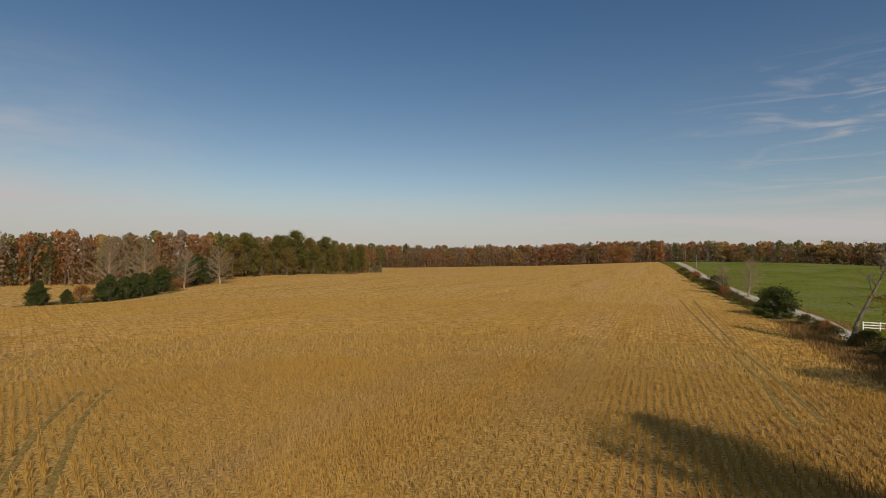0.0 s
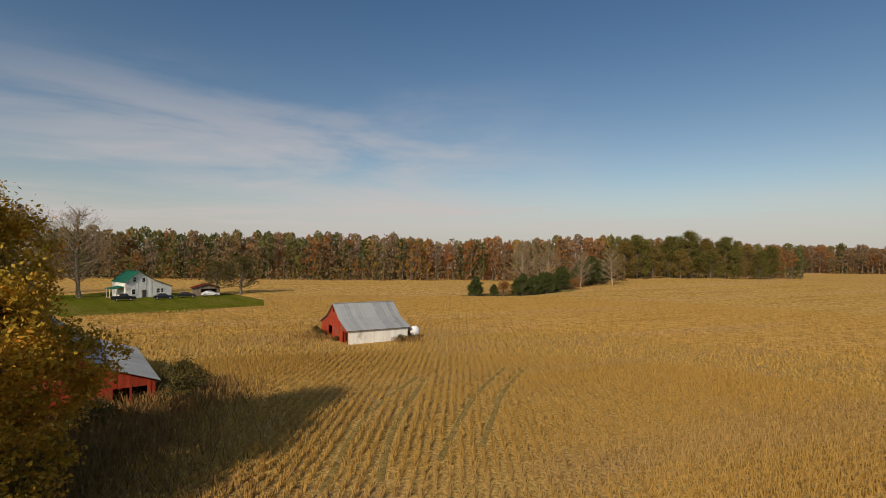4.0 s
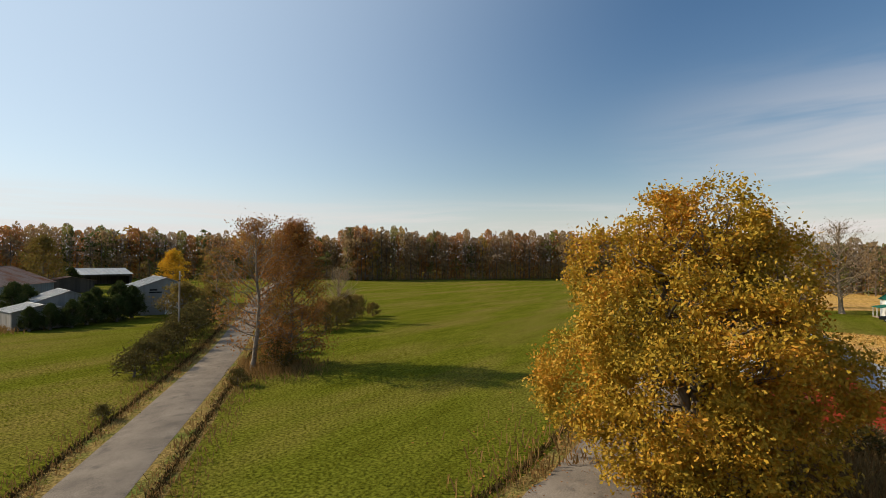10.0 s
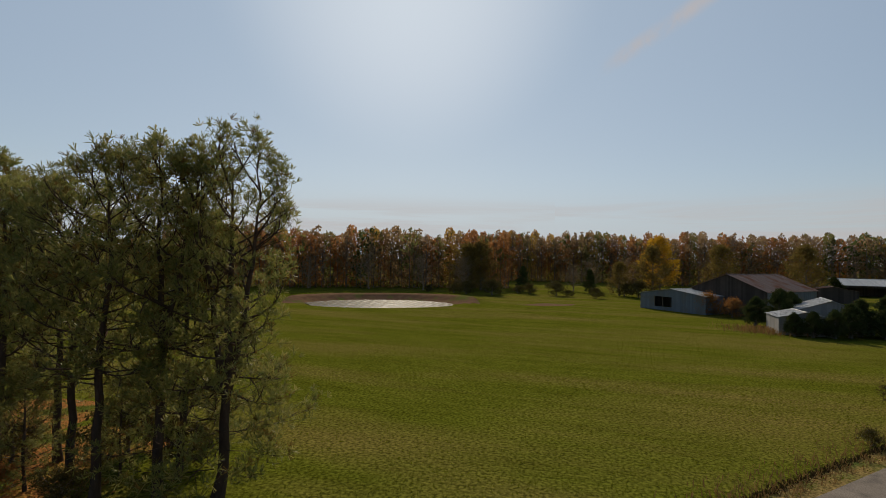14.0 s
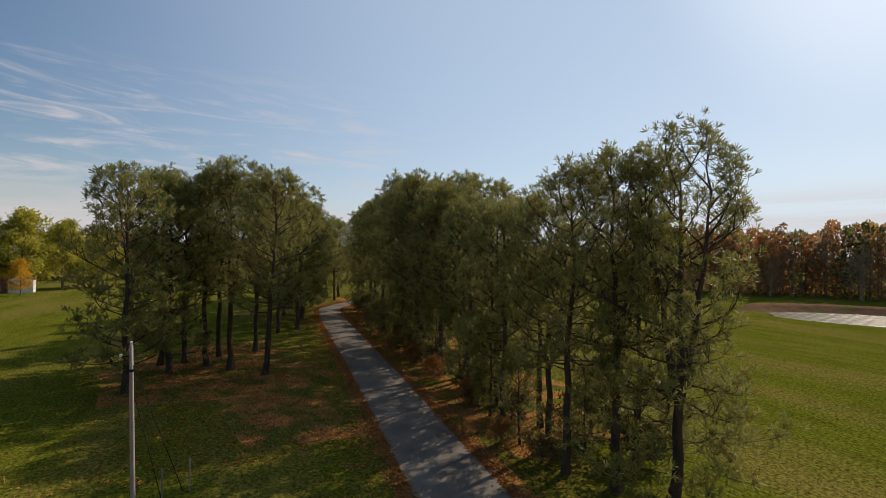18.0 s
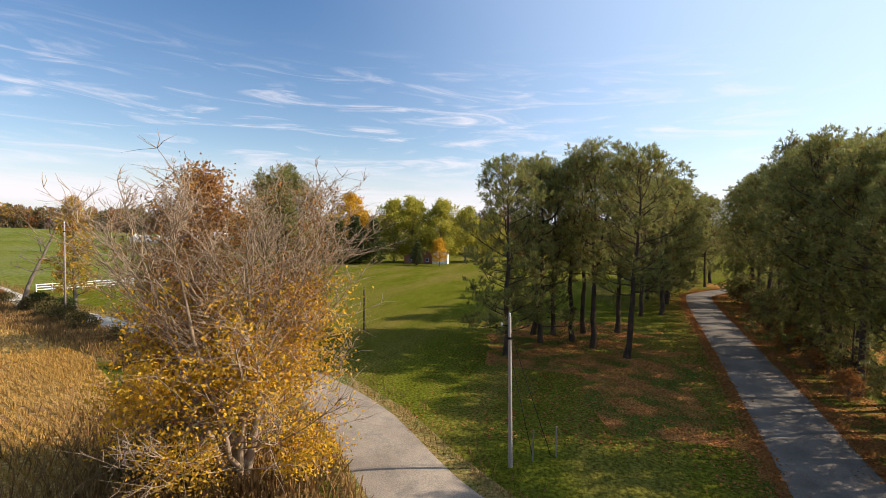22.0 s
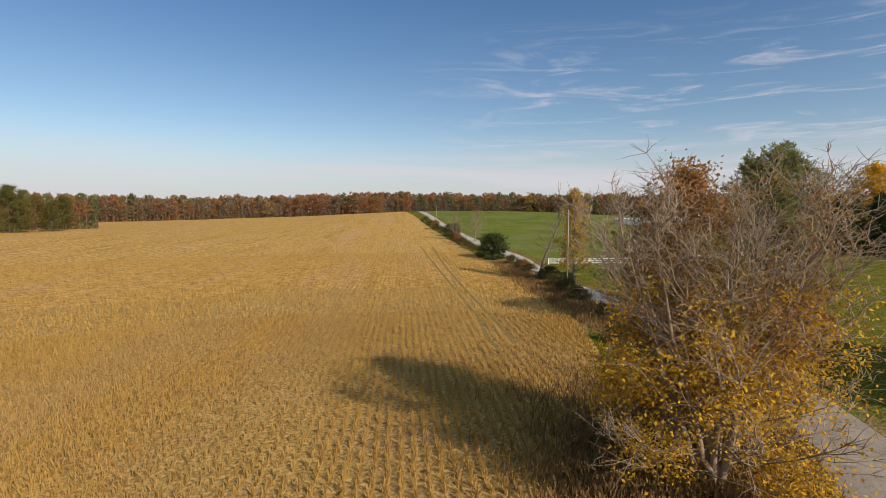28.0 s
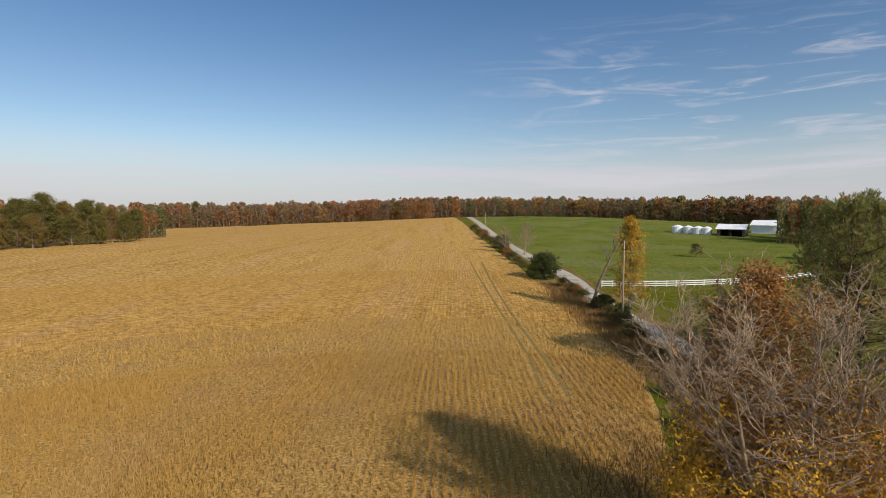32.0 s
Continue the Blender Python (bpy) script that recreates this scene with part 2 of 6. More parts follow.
M["bark_pale"] = surface("pale_bark", [(0.18, 0.15, 0.12), (0.29, 0.25, 0.20), (0.14, 0.115, 0.09)], 2.0, 0.9, 0.01, 14.0)
M["bark_maple"] = surface("maple_bark", [(0.235, 0.168, 0.108), (0.40, 0.305, 0.205)], 2.0, 0.9, 0.02, 14.0)
M["needles"] = surface("pine_needles", [(0.10, 0.122, 0.031), (0.185, 0.205, 0.052), (0.28, 0.275, 0.075), (0.38, 0.31, 0.098)], 0.35, 0.5, by="island", through_light=0.5, spec=0.25)
M["needles_brown"] = surface("browning_needles", [(0.09, 0.09, 0.02), (0.19, 0.13, 0.04), (0.25, 0.14, 0.04)], 0.35, 0.7, by="island", through_light=0.32)
M["oak_leaf"] = surface("oak_leaves", [(0.15, 0.112, 0.016), (0.31, 0.215, 0.026), (0.46, 0.30, 0.034), (0.60, 0.335, 0.036), (0.56, 0.20, 0.026)], 0.26, 0.6, by="island", through_light=0.25, spec=0.12, single=0.42)
M["yellow_leaf"] = surface("yellow_leaves", [(0.52, 0.27, 0.022), (0.74, 0.43, 0.035), (0.66, 0.31, 0.028), (0.46, 0.30, 0.045)], 0.4, 0.55, by="island", through_light=0.36)
M["dry_leaf"] = surface("dry_brown_leaves", [(0.25, 0.12, 0.042), (0.38, 0.195, 0.06), (0.47, 0.265, 0.08), (0.33, 0.175, 0.065)], 0.4, 0.7, by="island", through_light=0.38)
M["rust_leaf"] = surface("rust_leaves", [(0.21, 0.09, 0.034), (0.35, 0.15, 0.045), (0.44, 0.21, 0.055), (0.27, 0.17, 0.06)], 0.4, 0.7, by="island", through_light=0.4)
M["lime_leaf"] = surface("yellow_green_leaves", [(0.34, 0.32, 0.05), (0.52, 0.45, 0.07), (0.62, 0.47, 0.07), (0.28, 0.29, 0.045)], 0.1, 0.6, by="island", through_light=0.42)
M["muted_leaf"] = surface("muted_gold_leaves", [(0.14, 0.12, 0.032), (0.24, 0.18, 0.045), (0.33, 0.20, 0.05), (0.18, 0.10, 0.04)], 0.1, 0.6, by="island", through_light=0.36)
M["fallen_leaf"] = surface("fallen_leaves", [(0.22, 0.10, 0.04), (0.38, 0.17, 0.055), (0.46, 0.22, 0.075), (0.30, 0.12, 0.04)], 0.5, 0.8, by="island", through_light=0.1)
M["cedar_leaf"] = surface("cedar_foliage", [(0.028, 0.045, 0.014), (0.055, 0.08, 0.024), (0.09, 0.11, 0.034), (0.12, 0.11, 0.04)], 0.5, 0.7, by="island", through_light=0.2)
M["brush_leaf"] = surface("brush_leaves", [(0.06, 0.06, 0.02), (0.12, 0.085, 0.03), (0.18, 0.095, 0.03), (0.10, 0.10, 0.03)], 0.5, 0.8, by="island", through_light=0.2)
M["dry_weed"] = surface("dry_weeds", [(0.17, 0.098, 0.042), (0.29, 0.18, 0.068), (0.24, 0.125, 0.048)], 0.5, 0.9, by="island", through_light=0.25)
M["bean"] = surface("ripe_bean_plants", [(0.385, 0.228, 0.058), (0.475, 0.293, 0.082), (0.555, 0.36, 0.118), (0.445, 0.27, 0.068)], 0.32, 0.9, by="island", through_light=0.28, stretch=(1, 0.07, 1), turn=23, stain=(0.43, 0.28, 0.11), stain_scale=0.10, stain_amount=(0.5, 0.72))
# dark tone put in for the darkness of roadside furrows that are not modelled
M["ditch"] = surface("ditch_growth", [(0.05, 0.035, 0.016), (0.09, 0.06, 0.025), (0.07, 0.065, 0.02)], 0.5, 0.9, by="island", through_light=0.1)
M["grass_blade"] = surface("grass_blades", [(0.105, 0.110, 0.009), (0.14, 0.148, 0.013), (0.18, 0.17, 0.024)], 0.2, 0.8, by="island", through_light=0.48)
W_COL = {"w_rust": [(0.22, 0.095, 0.042), (0.36, 0.165, 0.06), (0.29, 0.16, 0.07)],
         "w_brown": [(0.19, 0.125, 0.065), (0.30, 0.205, 0.105), (0.25, 0.155, 0.08)],
         "w_grey": [(0.21, 0.155, 0.105), (0.29, 0.22, 0.155), (0.23, 0.155, 0.095)],
         "w_olive": [(0.115, 0.115, 0.04), (0.19, 0.18, 0.06), (0.25, 0.20, 0.07)],
         "w_green": [(0.06, 0.08, 0.03), (0.10, 0.12, 0.04), (0.14, 0.145, 0.05)],
         "w_gold": [(0.28, 0.175, 0.05), (0.42, 0.26, 0.065), (0.33, 0.24, 0.065)]}
for key, cols in W_COL.items():
    M[key] = surface("woods_" + key[2:], [tuple(min(1, q * 1.12) for q in c) for c in cols], 0.12, 0.85, by="island", through_light=0.48, single=0.36)
M["w_trunk"] = surface("woods_trunks", [(0.11, 0.088, 0.066), (0.25, 0.205, 0.165)], 0.3, 0.95)
M["earth"] = surface("bare_brown_earth", [(0.13, 0.075, 0.045), (0.20, 0.12, 0.07)], 0.5, 0.95, 0.05, 6.0, stain=(0.11, 0.12, 0.03), stain_scale=0.25)
M["lane_grey"] = surface("grey_asphalt", [(0.155, 0.132, 0.108), (0.195, 0.165, 0.135), (0.235, 0.20, 0.162)], 0.35, 0.9, 0.01, 30.0, stain=(0.13, 0.113, 0.095), stain_scale=0.8, stain_amount=(0.55, 0.72), fine=0.2, fine_scale=14.0)
M["lane_dark"] = surface("dark_asphalt", [(0.135, 0.118, 0.098), (0.175, 0.152, 0.125), (0.21, 0.182, 0.15)], 0.35, 0.9, 0.01, 30.0, fine=0.18, fine_scale=14.0)


# ---------------------------------------------------------------- building blocks
def mesh_from(name, verts, faces, mats, smooth=False, index=None):
    me = bpy.data.meshes.new(name)
    me.from_pydata([tuple(v) for v in verts], [], faces)
    for m in (mats if isinstance(mats, (list, tuple)) else [mats]):
        me.materials.append(m)
    if index is not None:
        me.polygons.foreach_set("material_index", np.asarray(index, dtype=np.int32))
    if smooth:
        me.polygons.foreach_set("use_smooth", [True] * len(me.polygons))
    me.update()
    return me


def quads_mesh(name, v, mats, index=None, corners=4):
    """v: array (n, corners, 3): n loose faces."""
    n = len(v)
    me = bpy.data.meshes.new(name)
    me.vertices.add(n * corners)
    me.vertices.foreach_set("co", np.ascontiguousarray(v, dtype=np.float32).ravel())
    me.loops.add(n * corners)
    me.loops.foreach_set("vertex_index", np.arange(n * corners, dtype=np.int32))
    me.polygons.add(n)
    me.polygons.foreach_set("loop_start", np.arange(0, n * corners, corners, dtype=np.int32))
    for m in (mats if isinstance(mats, (list, tuple)) else [mats]):
        me.materials.append(m)
    if index is not None:
        me.polygons.foreach_set("material_index", np.asarray(index, dtype=np.int32))
    me.update(calc_edges=True)
    me.validate()
    return me


def child(name, me, parent, label=""):
    ob = new(name, me)
    ob.parent = parent
    return tagged(ob, label) if label else ob


def part(name, bm, material, parent, label=""):
    me = bpy.data.meshes.new(name)
    bm.to_mesh(me)
    bm.free()
    me.materials.append(material)
    return child(name, me, parent, label)


def bevelled_box(bm, size, at, bevel=0.0, turn=None):
    m = Matrix.Translation(at) @ (turn or Matrix()) @ Matrix.Diagonal((*size, 1))
    made = bmesh.ops.create_cube(bm, size=1, matrix=m)
    if bevel:
        edges = list({e for v in made["verts"] for e in v.link_edges})
        bmesh.ops.bevel(bm, geom=edges, offset=bevel, segments=1, affect="EDGES")
    return bm


def box(size, at, bevel=0.0, turn=None):
    return bevelled_box(bmesh.new(), size, at, bevel, turn)


def tube(verts, faces, pts, radii, sides):
    """Adds a tapered tube along pts."""
    pts = np.asarray(pts, float)
    n = len(pts)
    tan = np.gradient(pts, axis=0)
    tan /= np.linalg.norm(tan, axis=1)[:, None] + 1e-9
    ref = np.array([1.0, 0, 0]) if abs(tan[0][2]) > 0.7 else np.array([0, 0, 1.0])
    u = np.cross(tan, ref)
    u /= np.linalg.norm(u, axis=1)[:, None] + 1e-9
    w = np.cross(tan, u)
    a = np.arange(sides) * 2 * math.pi / sides
    ring = pts[:, None] + (u[:, None] * np.cos(a)[None, :, None] + w[:, None] * np.sin(a)[None, :, None]) * np.asarray(radii)[:, None, None]
    o = len(verts)
    verts.extend(map(tuple, ring.reshape(-1, 3)))
    for i in range(n - 1):
        for j in range(sides):
            k = (j + 1) % sides
            faces.append((o + i * sides + j, o + i * sides + k, o + (i + 1) * sides + k, o + (i + 1) * sides + j))
    faces.append(tuple(o + (n - 1) * sides + j for j in range(sides)))


# ---------------------------------------------------------------- lie of the land
def bump_at(x, y, az, d, s, top):
    px, py = polar(az, d)
    return top * np.exp(-((x - px) ** 2 + (y - py) ** 2) / (2 * s * s))


POND_AZ, POND_D, POND_U, POND_V = 199.3, 140.8, 20.5, 12.8


def pond_uv(x, y):
    """Across, along the line of sight, and the share of the pond's radius."""
    px, py = polar(POND_AZ, POND_D)
    c, s = math.cos(radians(POND_AZ)), math.sin(radians(POND_AZ))
    u, v = (x - px) * c + (y - py) * s, -(x - px) * s + (y - py) * c
    return u, v, np.sqrt((u / POND_U) ** 2 + (v / POND_V) ** 2)


def land(x, y):
    x, y = np.asarray(x, float), np.asarray(y, float)
    d = np.hypot(x, y)
    z = bump_at(x, y, 16, 300, 75, 2.6) + bump_at(x, y, 339, 640, 150, 5.5) + bump_at(x, y, 321, 480, 120, 9.5) + bump_at(x, y, 336, 520, 90, 3.0)
    az = np.degrees(np.arctan2(-x, y)) % 360
    z = z + np.clip((d - 340) / 200, 0, 1) * 7 * np.clip((az - 80) / 20, 0, 1) * np.clip((190 - az) / 20, 0, 1)
    # pond: hollow and the bank behind it
    u, v, q = pond_uv(x, y)
    z = z - 0.7 * np.clip((1.10 - q) / 0.25, 0, 1) + 1.6 * np.exp(-((q - 1.34) / 0.17) ** 2) * np.clip((v + 1) / 6, 0, 1)
    # gentle swells; the roadside ditches are not cut into the land
    z = z + 0.18 * np.sin(x * 0.045 + 1.3) * np.sin(y * 0.038) * np.clip(d / 120 - 0.2, 0, 1)
    return z


def ground_z(x, y):
    return float(land(x, y))


def smooth_line(pts, step=3.0):
    """A Catmull-Rom line through the points, in even steps."""
    p = [np.array(q, float) for q in pts]
    p = [2 * p[0] - p[1]] + p + [2 * p[-1] - p[-2]]
    res = []
    for i in range(1, len(p) - 2):
        n = max(2, int(np.linalg.norm(p[i + 1] - p[i]) / step))
        for j in range(n):
            t = j / n
            res.append(0.5 * (2 * p[i] + (p[i + 1] - p[i - 1]) * t + (2 * p[i - 1] - 5 * p[i] + 4 * p[i + 1] - p[i + 2]) * t * t
                              + (3 * p[i] - p[i - 1] - 3 * p[i + 1] + p[i + 2]) * t ** 3))
    res.append(p[-2])
    return np.array(res)


LANE_A = smooth_line([(4, -10.8), (25, -15.1), (51, -20.5), (106, -31.5), (121, -37.5), (134, -50), (142, -70), (146, -95)])
LANE_B = smooth_line([(3, -13), (-11.8, -27.1), (-43.5, -55.4), (-60, -71.5), (-100, -112), (-160, -170), (-230, -230)])
ROAD_C = smooth_line([(-420, 10), (-200, 1), (-100, -2.5), (-36, -5.7), (-27, -6.6), (-10, -9.2), (6, -9.6), (17, -2.6), (25, 5), (36, 13.8), (46, 28), (56, 50), (66, 76), (76, 97), (88, 122), (120, 206), (160, 310), (208, 440), (262, 590)])


def offset_line(line, off):
    t = np.gradient(line, axis=0)
    t /= np.linalg.norm(t, axis=1)[:, None]
    return line + np.stack([-t[:, 1], t[:, 0]], 1) * off


def inside(poly, x, y):
    x, y = np.asarray(x, float), np.asarray(y, float)
    res = np.zeros(x.shape, bool)
    n = len(poly)
    for i in range(n):
        (x1, y1), (x2, y2) = poly[i], poly[(i + 1) % n]
        if y1 != y2:
            res ^= ((y1 > y) != (y2 > y)) & (x < (x2 - x1) * (y - y1) / (y2 - y1) + x1)
    return res


def near_line(line, x, y):
    x, y = np.asarray(x, float), np.asarray(y, float)
    best = np.full(x.shape, 1e9)
    for i in range(0, len(line)):
        best = np.minimum(best, (x - line[i][0]) ** 2 + (y - line[i][1]) ** 2)
    return np.sqrt(best)


FIELD = [(-47, 0), (-30, 4), (-10, -2), (8, -1), (15, 8), (20, 19), (30, 27), (42, 42), (54, 66), (64, 90), (72, 112), (102, 185), (145, 300), (190, 430), (240, 580),
         (150, 640), (-10, 640), (-30, 420), (-35, 380), (-95, 240), (-92, 190), (-85, 150), (-85, 128), (-97, 113), (-104, 120), (-104, 170), (-112, 205), (-165, 178), (-205, 112), (-262, 60), (-280, 8), (-100, 1)]
LAWN = [(-172, 20), (-112, 19), (-108, 56), (-126, 65), (-150, 67), (-170, 50)]
PASTURE = [(92, 99), (83, 97), (91, 122), (124, 206), (165, 310), (213, 440), (265, 580), (420, 700), (620, 560), (560, 330), (330, 120), (152, 86), (113, 85)]


# ---------------------------------------------------------------- ground
def build_ground():
    rng = random.Random(3)
    pts = []

    def scatter(step, r0, r1):
        n = int(r1 / step) + 1
        for i in range(-n, n + 1):
            for j in range(-n, n + 1):
                x, y = (i + rng.uniform(-0.3, 0.3)) * step, (j + rng.uniform(-0.3, 0.3)) * step
                if r0 <= math.hypot(x, y) < r1:
                    pts.append((x, y))
    scatter(6, 0, 90), scatter(11, 90, 230), scatter(24, 230, 700), scatter(160, 700, 3600)
    edges = []

    def loop(poly, closed=True, step=9.0):
        o = len(pts)
        k = 0
        m = len(poly) if closed else len(poly) - 1
        for i in range(m):
            (x1, y1), (x2, y2) = poly[i], poly[(i + 1) % len(poly)]
            n = max(1, int(math.hypot(x2 - x1, y2 - y1) / step))
            for j in range(n):
                w = 0.0 if j == 0 else 0.9
                pts.append((x1 + (x2 - x1) * j / n + rng.uniform(-w, w), y1 + (y2 - y1) * j / n + rng.uniform(-w, w)))
                k += 1
        if not closed:
            pts.append(poly[-1]); k += 1
        edges.extend((o + i, o + (i + 1) % k) for i in range(k if closed else k - 1))
    loop(FIELD), loop(LAWN), loop(PASTURE)
    loop([polar(184.2, 141), polar(181, 150), polar(177.5, 152), polar(178, 146), polar(181, 141)], True, 4.0)
    # the pond's shore
    px, py = polar(POND_AZ, POND_D)
    c, q = math.cos(radians(POND_AZ)), math.sin(radians(POND_AZ))
    for k in (0.7, 0.85, 0.97, 1.1, 1.22, 1.34, 1.46, 1.6, 1.9):
        loop([(px + POND_U * k * math.cos(a) * c - POND_V * k * math.sin(a) * q, py + POND_U * k * math.cos(a) * q + POND_V * k * math.sin(a) * c) for a in np.linspace(0, 2 * math.pi, 44)[:-1]], True, 50.0)
    for line, offs in ((LANE_A, (3.6, -3.9)), (LANE_B, (3.7, -4.2)), (ROAD_C, (3.8, -3.8))):
        for off in offs:
            loop([tuple(p) for p in offset_line(line, off)[::2]], False, 12.0)
    v, _, f, *_ = geometry.delaunay_2d_cdt([Vector(p) for p in pts], edges, [], 0, 1e-4)
    vx, vy = np.array([p.x for p in v]), np.array([p.y for p in v])
    vz = land(vx, vy)
    dd = np.hypot(vx, vy)
    vz = vz + 0.5 * np.clip((dd - 70) / 40, 0, 1) * (inside(FIELD, vx, vy) & ~inside([(x * 1.004, y * 1.01) for x, y in LAWN], vx, vy))
    cx, cy = np.array([vx[list(t)].mean() for t in f]), np.array([vy[list(t)].mean() for t in f])
    d = np.hypot(cx, cy)
    idx = np.zeros(len(f), int)
    idx[d > 640] = 5
    idx[inside(PASTURE, cx, cy)] = 3
    fld = inside(FIELD, cx, cy)
    idx[fld] = np.where(d[fld] > 85, 2, 1)
    idx[inside(LAWN, cx, cy)] = 0
    for line, w in ((ROAD_C, 3.8), (LANE_B, 3.9)):
        idx[(near_line(line, cx, cy) < w) & ~fld] = 4
    idx[(near_line(ROAD_C, cx, cy) < 9) & ~fld & (cx > 10) & (cy > 0.9 * cx - 9) & (cy < 120) & (cy > 3) & (near_line(FIELD, cx, cy) < 14)] = 4
    idx[near_line(LANE_A[:40], cx, cy) < 3.9] = 6
    # pine straw under the stand
    pine = inside([(24, -16), (60, -24), (150, -42), (150, -54), (60, -40), (24, -30)], cx, cy) | inside([(50, 4), (72, 4), (80, -13), (60, -16), (40, -11), (34, -12), (34, -8), (48, -4)], cx, cy)
    idx[pine] = 6
    az = np.degrees(np.arctan2(-cx, cy)) % 360
    idx[(az < 75) & (d > 190) & (idx == 0) & ~inside(LAWN, cx, cy)] = 2
    idx[(az < 45) & (d > 120) & (idx == 0) & ~inside(LAWN, cx, cy)] = 4
    pu, pv, pq = pond_uv(cx, cy)
    idx[(pq < 1.0) | ((pq < 1.34) & (pv > -1))] = 7
    idx[inside([polar(184.2, 141), polar(181, 150), polar(177.5, 152), polar(178, 146), polar(181, 141)], cx, cy)] = 7
    me = mesh_from("ground", np.stack([vx, vy, vz], 1), [tuple(t) for t in f],
                   [M["grass"], M["soil"], M["field"], M["pasture"], M["verge"], M["woodfloor"], M["litter"], M["earth"]], True, idx)
    tagged(new("ground", me), "rolling farmland ground of mown grass, ripe field and verges", "ground", kind="structure")


def build_road(name, line, width, mats, label, switch=None):
    """A cambered strip with worn, uneven edges."""
    rng = random.Random(len(line))
    prof = [(-0.5, -0.02), (-0.42, 0.035), (0, 0.075), (0.42, 0.035), (0.5, -0.02)]
    verts, faces, idx = [], [], []
    cols = [offset_line(line, s * width) for s, _ in prof]
    for i in range(len(line)):
        jl, jr = rng.uniform(-0.18, 0.18), rng.uniform(-0.18, 0.18)
        for c, (s, h) in enumerate(prof):
            x, y = cols[c][i]
            j = jl if c == 0 else jr if c == 4 else 0
            verts.append((x + j, y + j, ground_z(x, y) + h + 0.03))
    for i in range(len(line) - 1):
        for c in range(4):
            a = i * 5 + c
            faces.append((a, a + 5, a + 6, a + 1))
            idx.append(1 if switch and line[i][1] > switch else 2 if switch and line[i][0] < -14 else 0)
    return tagged(new(name, mesh_from(name, verts, faces, mats, True, idx)), label, "road", kind="structure")


def build_pond():
    """Still water with low ripples."""
    px, py = polar(POND_AZ, POND_D)
    c, s = math.cos(radians(POND_AZ)), math.sin(radians(POND_AZ))
    rng = np.random.default_rng(6)
    waves = [(rng.uniform(2.5, 7.5), rng.uniform(0, 6.28), rng.uniform(0, 6.28)) for _ in range(14)]
    nu, nv = 160, 115
    u, v = np.meshgrid(np.linspace(-23, 23, nu), np.linspace(-16.5, 16.5, nv), indexing="ij")
    z = sum(0.03 / k * np.sin(k * (u * math.cos(a) + v * math.sin(a)) + ph) for k, a, ph in waves)
    ang = np.arctan2(v / POND_V, u / POND_U)
    inn = np.hypot(u / POND_U, v / POND_V) < 1.06 + 0.02 * np.sin(3 * ang + 1) + 0.03 * np.sin(7 * ang)
    verts = np.stack([px + u * c - v * s, py + u * s + v * c, z - 0.27], -1).reshape(-1, 3)
    faces = [(i * nv + j, (i + 1) * nv + j, (i + 1) * nv + j + 1, i * nv + j + 1) for i in range(nu - 1) for j in range(nv - 1) if inn[i, j]]
    m = bpy.data.materials.new("pond_water")
    m.use_nodes = True
    b = m.node_tree.nodes["Principled BSDF"]
    b.inputs["Base Color"].default_value, b.inputs["Roughness"].default_value = (0.10, 0.095, 0.06, 1), 0.2
    tagged(new("pond", mesh_from("pond", verts, faces, m, True)), "small rippled farm pond reflecting the bright sky", "pond", kind="structure")


build_ground()
build_road("road", ROAD_C, 4.9, [M["asphalt"], M["gravel"], M["lane_grey"]], "narrow grey asphalt road turning to pale gravel beside the field", 34)
build_road("pine_lane", LANE_A, 5.0, [M["lane_dark"]], "dark asphalt lane streaked with shadows between the pines")
build_road("farm_lane", LANE_B, 4.3, [M["lane_grey"]], "asphalt farm lane leading to the sheds")
build_pond()


# ---------------------------------------------------------------- trees
def unit(v):
    return v / (np.linalg.norm(v) + 1e-9)


